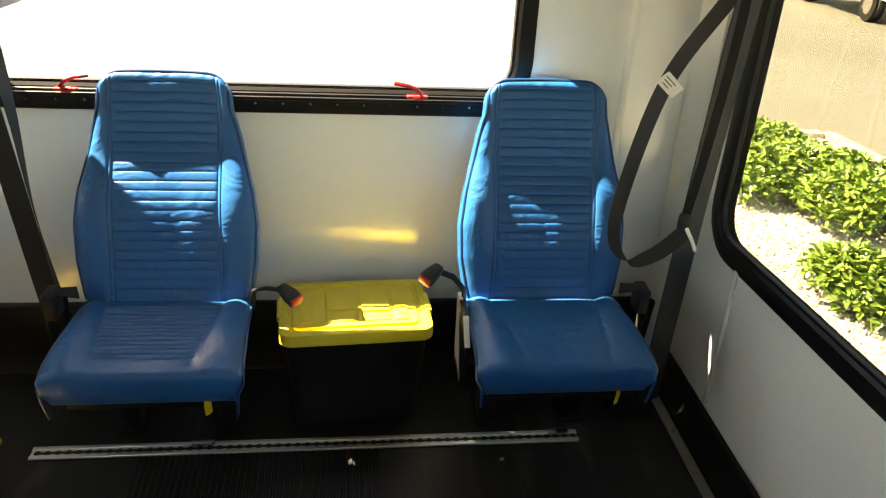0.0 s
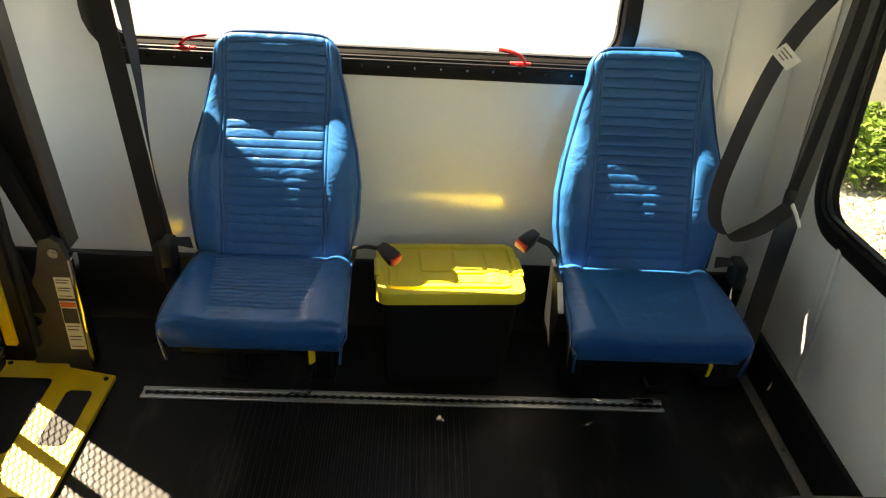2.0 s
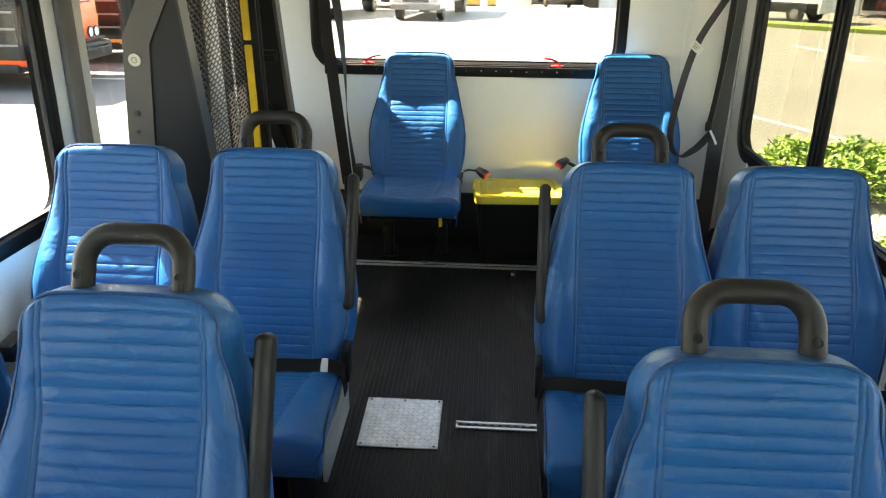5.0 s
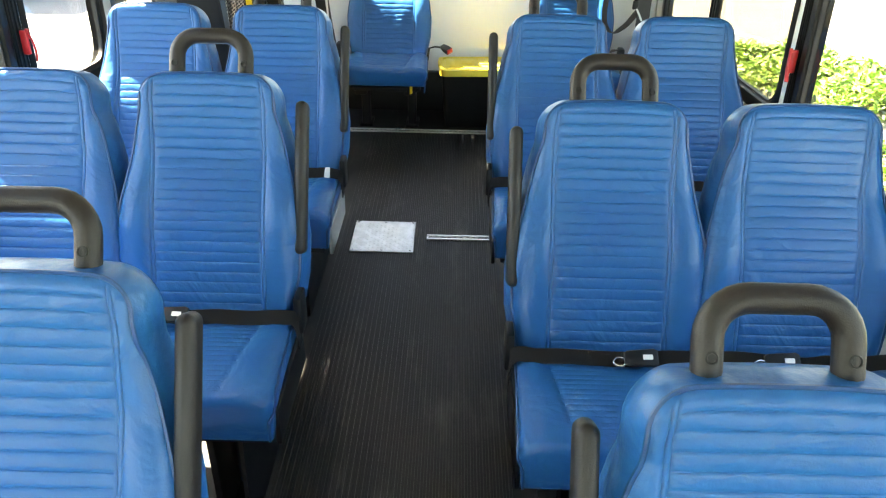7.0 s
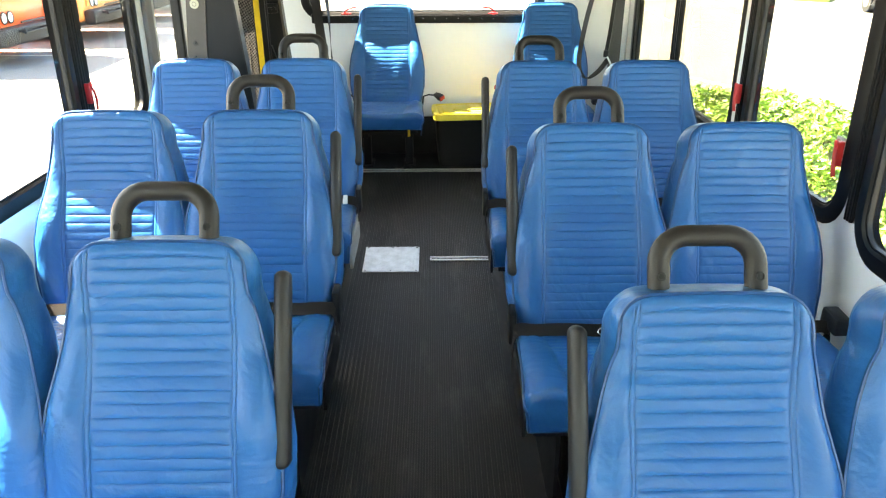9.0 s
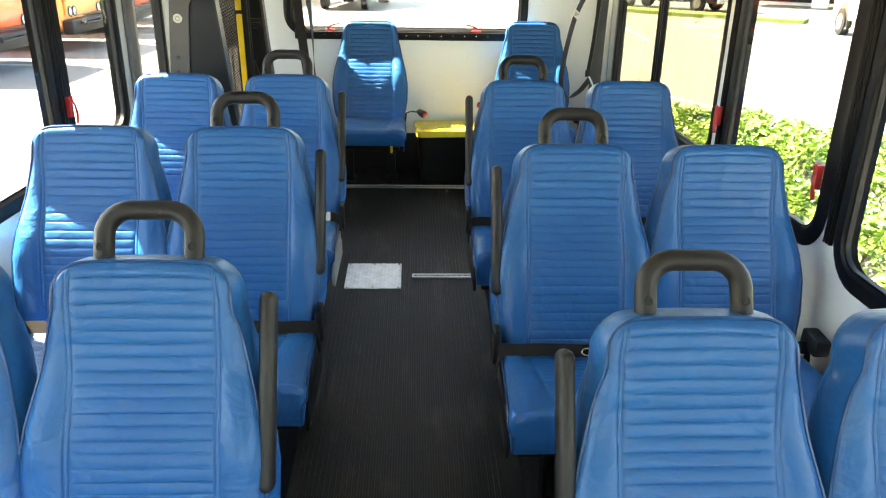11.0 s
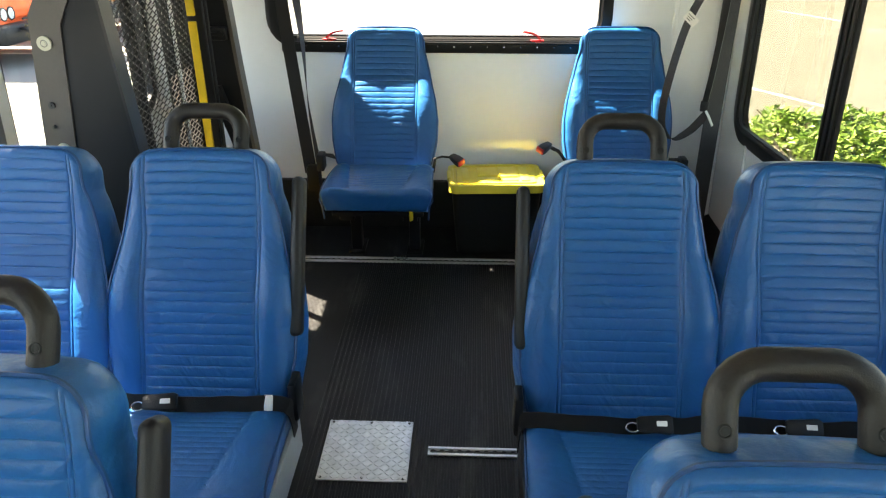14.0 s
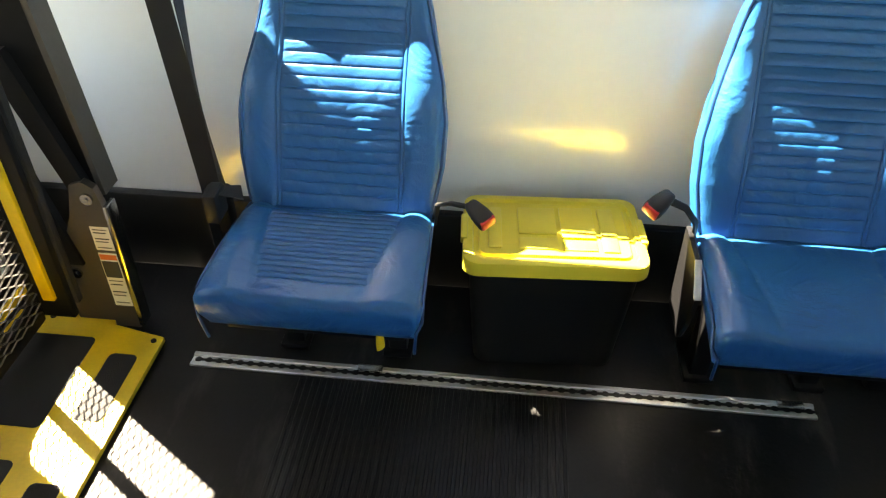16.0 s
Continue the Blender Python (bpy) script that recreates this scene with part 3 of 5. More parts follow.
def top_drop(x, h):
    """The domed top with its round shoulders: how far a row sinks at x."""
    hw = half_width(h)
    over = max(0.0, abs(x) - (hw - CORNER))
    drop = 0.006 * (x / hw) ** 2 + CORNER - math.sqrt(max(0.0, CORNER ** 2 - over ** 2))
    k = max(0.0, min(1.0, (h - BACK_H + 0.15) / 0.15))
    return drop * k * k * (3 - 2 * k)


def front_depth(x, h, seed, rear, ph):
    """Depth of the padded front over the backrest's inner plane."""
    hw, panel = half_width(h), panel_half(h)
    a = abs(x)
    off = max(0.0, min(hw - a, BACK_H - h))
    d = 0.036 - 0.011 * math.exp(-(off / 0.009) ** 1.4)
    d += (0.006 if rear < 0.05 else 0.003) * math.exp(-((h - 0.14) / 0.11) ** 2) * (1 - (x / hw) ** 2)
    if a > panel:
        d += (0.003 + 0.012 * math.exp(-((h - 0.20) / 0.10) ** 2)) * math.sin(math.pi * min(1.0, (a - panel) / (hw - panel)))
    for line in (panel, panel + 0.0085):
        d -= 0.0026 * math.exp(-((a - line) / 0.0016) ** 2) * min(1.0, max(0.0, (BACK_H - 0.006 - h) / 0.01))
    if a < panel and 0.0 < h < BACK_H - 0.02:
        soft = min(1.0, (panel - a) / 0.012)
        d += soft * (0.0008 * math.sin(math.pi * max(0.0, ph)) - 0.0013 * math.exp(-(min(abs(ph), 1 - ph) / 0.06) ** 2)) - 0.001
    d += 0.0014 * noise.noise(Vector((x * 14, h * 14, seed * 3.7))) + 0.003 * noise.noise(Vector((x * 5, h * 6, seed * 7.3)))
    if rear < 0.05:
        # a puckered ridge where the worn cover of the rear seats has stretched
        d += 0.0065 * math.exp(-((x - (0.075 if seed % 2 == 1 else 0.032)) / 0.020) ** 2) * math.exp(-((h - 0.13) / 0.085) ** 4)
    return d + 0.004 * noise.noise(Vector((x * 34, h * 9, seed * 1.9))) * math.exp(-(h / 0.12) ** 2)


def edge_points(hollow, n=34):
    """The welt's way round the front face: up one side, over the top, down the other."""
    side = [(-half_width(h), h - top_drop(half_width(h), h), h) for h in [-0.02 + (BACK_H + 0.02) * k / n for k in range(n + 1)]]
    hw = half_width(BACK_H)
    top = [(-hw * math.cos(a), a) for a in [math.pi * k / 26 for k in range(1, 26)]]
    pts = side + [(x, BACK_H - top_drop(x, BACK_H), BACK_H) for x, a in top] + [(-x, z, h) for x, z, h in reversed(side)]
    return [(x, -0.0255 - seat_bend(h, hollow), z) for x, z, h in pts]


def backrest_geo(seed, rear, hollow):
    """A padded front face with ribs between paired seams, a welted edge and a thick gusset behind it."""
    rnd = random.Random(seed)
    rib = 0.0245
    rows = []
    for k in range(-1, 24):
        shift = rnd.uniform(-0.0011, 0.0011)
        for q in (-0.07, 0.0, 0.07, 0.15, 0.32, 0.5, 0.68, 0.85):
            h = -0.02 + (k + q) * rib + shift
            if -0.045 < h < BACK_H - 0.022:
                rows.append((h, q))
    rows += [(BACK_H - e, 0.5) for e in (0.018, 0.013, 0.009, 0.005, 0.002, 0.0)]
    grid = []
    for h, ph in rows:
        hw, p = half_width(h), panel_half(h)
        half = [hw - e for e in (0.0, 0.0008, 0.003, 0.0065, 0.011, 0.017)]
        gap = half[-1] - (p + 0.0125)
        half += [half[-1] - gap * k / 4 for k in (1, 2, 3)]
        half += [p + e for e in (0.0125, 0.0103, 0.0085, 0.0067, 0.004, 0.0018, 0.0, -0.0018, -0.005, -0.012)] + [p * k for k in (0.72, 0.5, 0.25)]
        row = [-x for x in half] + [0.0] + list(reversed(half))
        grid.append([(x, -front_depth(x, h, seed, rear, ph) - seat_bend(h, hollow), h - top_drop(x, h)) for x in row])
    geo = Geo()
    geo.loft(grid, closed=False, caps=False)
    n, m = len(grid[0]), len(grid)
    # the gusset: from the welt outwards and back, then round into the rear
    rim = [i * n for i in range(m)] + [(m - 1) * n + j for j in range(1, n)] + [i * n + n - 1 for i in range(m - 2, -1, -1)]
    pts = [Vector(geo.v[i]) for i in rim]
    out = []
    for i, p in enumerate(pts):
        a, b = pts[max(0, i - 3)], pts[min(len(pts) - 1, i + 3)]
        out.append(Vector((a.z - b.z, 0, b.x - a.x)).normalized())
    last, flare = rim, 0.35 if rear < 0.05 else 1.0
    foot = [list(range(n)), [], []]
    for o, k in ((0.0005, 0.05), (0.0035, 0.13), (0.0085, 0.30), (0.0125, 0.50), (0.0135, 0.68), (0.010, 0.84), (0.003, 0.95), (-0.012, 1.0)):
        base = len(geo.v)
        for p, w in zip(pts, out):
            geo.v.append(tuple(p + w * o * flare + Vector((0, k * (rear + 0.025), 0))))
        ring = list(range(base, base + len(pts)))
        geo.f += [(last[i], last[i + 1], ring[i + 1], ring[i]) for i in range(len(pts) - 1)]
        last = ring
        foot[1].append(ring[-1])
        foot[2].insert(0, ring[0])
    geo.f.append(tuple(foot[0] + foot[1] + foot[2]))
    for i in range((len(last) - 1) // 2):
        j = len(last) - 1 - i
        geo.f.append((last[i], last[i + 1], last[j - 1], last[j]) if i + 1 < j - 1 else (last[i], last[i + 1], last[j]))
    return geo


def backrest_piping(hollow):
    return Geo().tube(edge_points(hollow), 0.0036, 6)


CUSH_T = 0.145


def cushion_geo(ribbed, seed, deep, thick):
    """The cushion: x across, y from 0 (crease) to -deep, top at about z 0."""
    geo, loops = Geo(), []
    rib = 0.0165
    rows = {k / 44 for k in range(37)} | {k / 100 for k in range(82, 101)}
    if ribbed:
        for k in range(int((deep + 0.05) / rib) + 1):
            for e in (-0.16, 0.0, 0.16):
                rows.add((k + e) * rib / (deep + 0.05))
    rows = sorted(q for q in rows if 0 <= q <= 1)
    rows = [q for i, q in enumerate(rows) if i == 0 or q - rows[i - 1] > 0.0006]
    for q in rows:
        y = 0.05 - (deep + 0.05) * q
        roll = max(0.0, (q - 0.945) / 0.055)
        drop = 0.022 * (1 - math.sqrt(max(0.0, 1 - roll * roll)))
        tail = thick * (0.80 + 0.2 * q) * (1.0 - 0.12 * (1 - math.sqrt(max(0.0, 1 - roll * roll))))
        hw = 0.205 + 0.013 * q - 0.012 * roll ** 2
        top_z = -0.012 + 0.016 * math.sin(q * math.pi * 0.8) - 0.016 * max(0.0, 1 - q / 0.2)
        loop = []
        ph = ((q * (deep + 0.05)) / rib) % 1.0
        groove = ribbed * math.exp(-((min(ph, 1 - ph)) / 0.12) ** 2) if ribbed and 0.12 < q < 0.84 else 0.0
        for i in range(61):
            s = -1 + 2 * i / 60
            s = math.copysign(abs(s) ** 0.8, s)
            x = s * hw
            e = (max(0.0, 1 - abs(s) ** 9)) ** 0.5
            z = top_z - drop - 0.024 * (1 - e) * 1.0
            panel = 0.150 - 0.052 * q
            z += 0.008 * max(0.0, math.sin(math.pi * min(1.0, max(0.0, (abs(x) - panel) / (hw - panel)))))
            if abs(x) < panel:
                z -= groove
            z -= 0.0028 * math.exp(-((abs(x) - panel) / 0.004) ** 2) * (q < 0.92)
            z += 0.0018 * noise.noise(Vector((x * 11, y * 11, seed * 5.1)))
            loop.append((x, y - 0.004 * (1 - s * s), z))
        for i in range(31):
            s = 1 - 2 * i / 30
            loop.append((s * (hw - 0.010) * (0.985 if abs(s) == 1 else 1), y + 0.02 * q, top_z - tail))
        loops.append(loop)
    geo.loft(loops)
    return geo


def cushion_piping(s, deep):
    geo = Geo()
    path = [(s * (0.2045 + 0.013 * q), 0.03 - (deep + 0.03) * q, -0.030 + 0.016 * math.sin(q * math.pi * 0.8) - 0.028 * max(0, (q - 0.92) / 0.08)) for q in [k / 14 for k in range(15)]]
    path += [(s * 0.208, -deep - 0.017, -0.062), (s * 0.2055, -deep - 0.013, -0.09), (s * 0.203, -deep - 0.006, -0.125)]
    geo.tube(path, 0.0034, 6)
    return geo


BACK_MESH = [mesh_of("backrest", backrest_geo(k, 0.075, FIRM), VINYL, 50) for k in range(3)]
HOLLOW = (CURVED, FLAT)  # right rear seat's curve is flattened so less sun catches its face
BACK_THIN = [mesh_of("backrest", backrest_geo(k + 3, 0.034, HOLLOW[k]), VINYL, 50) for k in range(2)]
BACK_PIPE = [mesh_of("piping", backrest_piping(f), PIPING) for f in (*HOLLOW, FIRM)]
CUSH_RIBBED = mesh_of("cushion", cushion_geo(0.0022, 1, 0.31, 0.14), VINYL, 50)
THIN_RIBBED = mesh_of("cushion", cushion_geo(0.0022, 3, 0.31, 0.098), VINYL, 50)
THIN_PLAIN = mesh_of("cushion", cushion_geo(0.0, 4, 0.31, 0.098), VINYL, 50)
CUSH_FLAT = mesh_of("cushion", cushion_geo(0.0009, 2, 0.31, 0.14), VINYL, 50)
CUSH_PIPE = [mesh_of("piping", cushion_piping(s, 0.29), PIPING) for s in (-1, 1)]
LEAN = -27.8


def handle_geo():
    geo = Geo()
    hw, top, r = 0.0815, 0.092, 0.048
    path = [(-hw, 0, -0.05), (-hw, 0, -0.01), (-hw, 0, 0.02)] + [(-hw + r - r * math.cos(a), 0, top - r + r * math.sin(a)) for a in [math.pi / 2 * k / 7 for k in range(8)]]
    path += [(-x, y, z) for x, y, z in reversed(path)]
    return geo.tube(path, 0.0185, 12)


HANDLE = mesh_of("grab_handle", handle_geo(), ARM_PLASTIC)
g = Geo()
g.tube([(0.0068 * math.cos(a), 0.0028, 0.0068 * math.sin(a)) for a in [math.tau * k / 14 for k in range(14)]], 0.0016, 6, closed=True)
g.cyl((0, 0.004, 0), (0, 0.0022, 0), 0.0048, 6)
BOLT = mesh_of("bolt", g, BLACK_STEEL)
g = Geo()
g.box((0, 0, -0.167), (0.030, 0.05, 0.365), r=0.0145, seg=4)
ARM = mesh_of("armrest", g, ARM_PLASTIC)


def smooth_path(pts, n=8):
    out, p = [], [Vector(q) for q in pts]
    for i in range(len(p) - 1):
        a, b, c, d = p[max(i - 1, 0)], p[i], p[i + 1], p[min(i + 2, len(p) - 1)]
        for k in range(n):
            t = k / n
            out.append(0.5 * (2 * b + (c - a) * t + (2 * a - 5 * b + 4 * c - d) * t * t + (3 * b - a - 3 * c + d) * t ** 3))
    return out + [p[-1]]


def lap_belt(parent, x, z0, y0, seed, tag=0):
    """A dark lap belt lying in the crease of one seat, with its buckle and bright tongue; tag: the side of its white sewn tag."""
    rnd = random.Random(seed)
    over = [(-1.075, 0.010, -0.075), (-1.07, 0.006, -0.030), (-1.05, 0.002, 0.004)]
    way = [(s, 0, 0.012) for s in (-0.96, -0.8, -0.6, -0.4, -0.2, 0.0, 0.2, 0.4, 0.6, 0.8, 0.96)]
    pts = []
    for s, dy, dz in over + way + [(-s, dy, dz) for s, dy, dz in reversed(over)]:
        flat = abs(s) < 1
        pts.append((x + s * 0.206, y0 - 0.034 - 0.024 * max(0.0, 1 - s * s) + dy + 0.002 * rnd.uniform(-1, 1), z0 + dz + (0.011 * (1 - s ** 4) + 0.0025 * rnd.uniform(-1, 1) if flat else 0)))
    pts = smooth_path(pts, 3)
    g = Geo()
    g.ribbon(pts, (0, 0.45, 0.9), 0.034, 0.003)
    belt = part("lap_belt", g, BROWN_WEBBING, parent, "dark brown lap belt webbing")
    side = 1 if seed % 2 else -1
    m = pose(x + 0.06 * side, y0 - 0.064, z0 + 0.033, 38, 0, rnd.uniform(-6, 6))
    g = Geo()
    g.loft([[(px, py, pz) for py, pz in rounded(w, h, 0.005, 2)] for px, w, h in ((-0.036, 0.026, 0.010), (-0.030, 0.032, 0.014), (0.0, 0.036, 0.017), (0.030, 0.040, 0.018), (0.038, 0.034, 0.012))])
    part("buckle", g, BLACK_PLASTIC, belt, m=m)
    g = Geo()
    g.box((0.014, 0.0, 0.009), (0.022, 0.011, 0.002), r=0.0008, seg=1)
    part("buckle_mark", g, PAPER, belt, m=m)
    g = Geo()
    g.tube([(-0.046 + 0.014 * math.cos(a), -0.008 + 0.010 * math.sin(a), 0.000) for a in [math.tau * k / 12 for k in range(12)]], 0.0020, 6, closed=True)
    part("tongue_ring", g, CHROME, belt, m=m)
    if tag:
        g = Geo()
        g.box((0, 0, 0), (0.020, 0.035, 0.005), r=0.0015, seg=1)
        part("belt_tag", g, PAPER, belt, "white sewn belt tag", m=pose(x + tag * 0.172, y0 - 0.041, z0 + 0.020, 62, 0, 0))


def seat_at(parent, x, y, z, ribbed, seed, thin=False, lean=LEAN):
    """One seat: cushion and backrest with piping; y, z: the crease."""
    back = part("backrest", BACK_THIN[seed % 2] if thin else BACK_MESH[seed % 3], VINYL, parent, m=pose(x, y + 0.048, z - 0.008, lean, 0, 0))
    part("piping", BACK_PIPE[seed % 2 if thin else 2], PIPING, back)
    cush = part("cushion", (THIN_RIBBED if ribbed else THIN_PLAIN) if thin else (CUSH_RIBBED if ribbed else CUSH_FLAT), VINYL, parent, m=pose(x, y, z, 0, 0, 0))
    for me in CUSH_PIPE:
        part("piping", me, PIPING, cush)
    return back


def under_frame(parent, xs, y, z, wide, back=0.0, foot=0.26):
    """Pan, rails and legs below the cushions."""
    mx = sum(xs) / len(xs)
    g = Geo()
    g.box((mx, y - 0.12, z - CUSH_T - 0.014), (wide - 0.06, 0.28, 0.02), r=0.004)
    part("seat_pan", g, BLACK_STEEL, parent)
    low = z - CUSH_T - 0.025
    for dx in (-wide * 0.30, wide * 0.30):
        g = Geo()
        g.box((mx + dx, y - 0.08 + back, low / 2), (0.045, 0.06, low), r=0.006)
        g.box((mx + dx, y - 0.06 + back, 0.008), (0.07, foot, 0.016), r=0.004)
        if len(xs) > 1:
            g.box((mx + dx, y - 0.10, 0.012 + (low - 0.03) / 2), (0.018, 0.27, low - 0.03), r=0.004)
        g.box((mx + dx, y - 0.11, low - 0.015), (0.06, 0.24, 0.03), r=0.005)
        part("leg", g, BLACK_STEEL, parent)


def double_seat(x_aisle, x_window, y, z, label, seed):
    """A pair of seats with grab handle and raised armrest on the aisle side."""
    seat = thing("double_bus_seat", label, "bus seat", group="forward facing double seats along the aisle")
    side = 1 if x_aisle < 0 else -1
    for k, x in enumerate((x_aisle, x_window)):
        back = seat_at(seat, x, y, z, k == 1, seed + k)
        if k == 0:
            part("grab_handle", HANDLE, ARM_PLASTIC, back, "black plastic loop handle", m=pose(0, 0.006 - 0.042, BACK_H + 0.002))
        lap_belt(seat, x, z, y, seed + k, {0: 1, 3: -1}.get(seed + k, 0) if x < 0 else 0)
    lean = pose(x_aisle, y + 0.048, z - 0.008, LEAN, 0, 0)
    for dx in (-0.0815, 0.0815):
        part("bolt", BOLT, BLACK_STEEL, seat, m=lean @ pose(dx, 0.004 - 0.0602, BACK_H + 0.026))
    part("armrest", ARM, ARM_PLASTIC, seat, "black raised armrest", m=lean @ pose(side * 0.217, -0.03, 0.475))
    under_frame(seat, (x_aisle, x_window), y, z, 0.86)
    g = Geo()
    g.box((x_aisle + side * 0.208, y - 0.10, z - 0.13), (0.012, 0.30, 0.10), r=0.004)
    part("side_plate", g, PALE_STEEL if seed == 0 else BLACK_STEEL, seat, "pale bare metal side plate" if seed == 0 else "")
    g = Geo()
    g.prism([(y - 0.24, z - CUSH_T - 0.02), (y + 0.03, z - CUSH_T - 0.02), (y + 0.30, 0.05), (y + 0.30, 0.003), (y - 0.26, 0.003), (y - 0.26, 0.05)], x_aisle + side * 0.112, x_aisle + side * 0.122, 0)
    part("leg_plate", g, BLACK_STEEL, seat, "dark flared leg plate on the aisle side")
    g = Geo()
    g.box((x_aisle + side * 0.222, y + 0.005, z + 0.005), (0.02, 0.06, 0.10), r=0.006)
    part("armrest_hinge", g, BLACK_STEEL, seat)
    # belt retractor box on the wall side
    g = Geo()
    g.box((x_window - side * 0.232, y - 0.03, z + 0.03), (0.045, 0.085, 0.05), m=None, r=0.008)
    part("belt_retractor", g, BLACK_PLASTIC, seat, "black belt end housing")
    return seat


LAB = "blue vinyl double bus seat"
double_seat(-0.450, -0.878, -0.435, 0.425, LAB + " beside the wheelchair lift", 0)
double_seat(0.495, 0.924, -0.46, 0.419, LAB + " behind the floor plate", 1)
double_seat(-0.43, -0.858, -1.335, 0.470, LAB + ", sunlit on its window side", 2)
double_seat(0.508, 0.935, -1.435, 0.457, LAB + " with raised armrest near the plate", 3)
double_seat(-0.425, -0.857, -2.215, 0.477, LAB + ", foremost row, window side sunlit", 4)
double_seat(0.528, 0.956, -2.39, 0.462, LAB + ", foremost row beside the planted bed", 5)


def rear_seat(x, y, z, ribbed, label, seed, inner, lift_up=0.0, lean=-29.2):
    """A single seat at the rear wall on black legs, with a stalk buckle on its inner side."""
    seat = thing("single_bus_seat", label, "bus seat", group="single seats at the rear wall")
    seat_at(seat, x, y, z, ribbed, seed, True, lean)
    under_frame(seat, (x,), y, z + 0.036, 0.42, 0.075, 0.13)
    g = Geo()
    g.tube([(x + 0.135, y - 0.27, z - 0.075), (x + 0.135, y - 0.285, z - 0.105), (x + 0.135, y - 0.28, z - 0.135)], 0.010, 8, flat=0.4)
    part("pull_strap", g, YELLOW_PAINT, seat, "yellow folding pull strap")
    g = Geo()
    g.box((x + 0.07, y - 0.10, 0.012), (0.06, 0.02, 0.006), r=0.002)
    part("floor_clip", g, CHROME, seat, "bright steel floor clip")
    # buckle on a short bent stalk
    bx = x + inner * 0.205
    g = Geo()
    g.tube([(bx, y + 0.02, z - 0.05), (bx + inner * 0.01, y + 0.0, z + 0.02), (bx + inner * 0.04, y - 0.01, z + 0.032 + lift_up * 0.6), (bx + inner * 0.075, y - 0.015, z + 0.03 + lift_up)], 0.008, 8, flat=0.6)
    stalk = part("buckle_stalk", g, BLACK_PLASTIC, seat)
    m = pose(bx + inner * 0.100, y - 0.035, z + 0.028 + lift_up * 1.15, 20, inner * 12, -inner * 48)
    g = Geo()
    g.loft([[(inner * px, py * k, pz * k) for py, pz in rounded(0.040, 0.030, 0.008, 3)] for px, k in ((-0.034, 0.55), (-0.028, 0.72), (0.0, 0.95), (0.022, 1.0), (0.030, 0.94))])
    part("buckle", g, BLACK_PLASTIC, stalk, m=m)
    g = Geo()
    g.box((inner * 0.030, 0, 0.002), (0.010, 0.034, 0.024), r=0.003)
    part("release_button", g, RED_PLASTIC, stalk, "red release button", m=m)
    # belt end on the other side
    g = Geo()
    g.ribbon([(x - inner * 0.20, y - 0.02, z + 0.03), (x - inner * 0.24, y - 0.04, z + 0.045), (x - inner * 0.265, y - 0.05, z + 0.01), (x - inner * 0.262, y - 0.05, z - 0.08), (x - inner * 0.255, y - 0.04, z - 0.18)], (0, 1, 0), 0.046, 0.003)
    part("lap_belt", g, WEBBING, seat)
    g = Geo()
    g.box((x - inner * 0.25, y - 0.05, z + 0.02), (0.03, 0.06, 0.07), r=0.006)
    part("belt_guide", g, BLACK_PLASTIC, seat)
    return seat


rear_seat(-0.205, 1.158, 0.405, True, "blue ribbed vinyl single seat, half sunlit, beside the yellow tote", 6, 1, 0.0, -29.8)
right_seat = rear_seat(0.760, 1.156, 0.405, False, "blue vinyl single seat in the rear corner by hanging belts", 7, -1, 0.05, -28.2)
g = Geo()
g.prism([(1.18, 0.40), (1.06, 0.40), (1.00, 0.35), (1.02, 0.26), (1.05, 0.20), (1.16, 0.20)], 0.535, 0.545, 0)
plate = part("side_plate", g, BLACK_STEEL, right_seat, "black bracket plate with a pale worn edge")
g = Geo()
g.prism([(1.062, 0.403), (1.053, 0.398), (1.00, 0.35), (1.008, 0.348)], 0.533, 0.547, 0)
part("worn_edge", g, PAPER, plate, "pale bare edge")

# ---- floor fittings ----
track = thing("floor_track", "long aluminium tie-down track on the black floor", "floor track", group="tie-down tracks in the floor")


g = Geo()
g.cyl((0, 0, 0.0034), (0, 0, 0.0042), 0.0085, 10)
g.box((0.0127, 0, 0.0038), (0.013, 0.008, 0.0008))
SLOT = mesh_of("slot", g, RUBBER)


def floor_track(track, x0, x1, y, wide=0.036):
    g = Geo()
    for dy, w in ((-wide * 0.36, wide * 0.28), (wide * 0.36, wide * 0.28)):
        g.box(((x0 + x1) / 2, y + dy, 0.004), (x1 - x0, w, 0.008), r=0.0015, seg=1)
    g.box(((x0 + x1) / 2, y, 0.002), (x1 - x0, wide * 0.5, 0.003))
    part("rail", g, ALUMINIUM, track)
    x = x0 + 0.015
    while x < x1 - 0.01:
        part("slot", SLOT, RUBBER, track, m=pose(x, y, 0))
        x += 0.0254


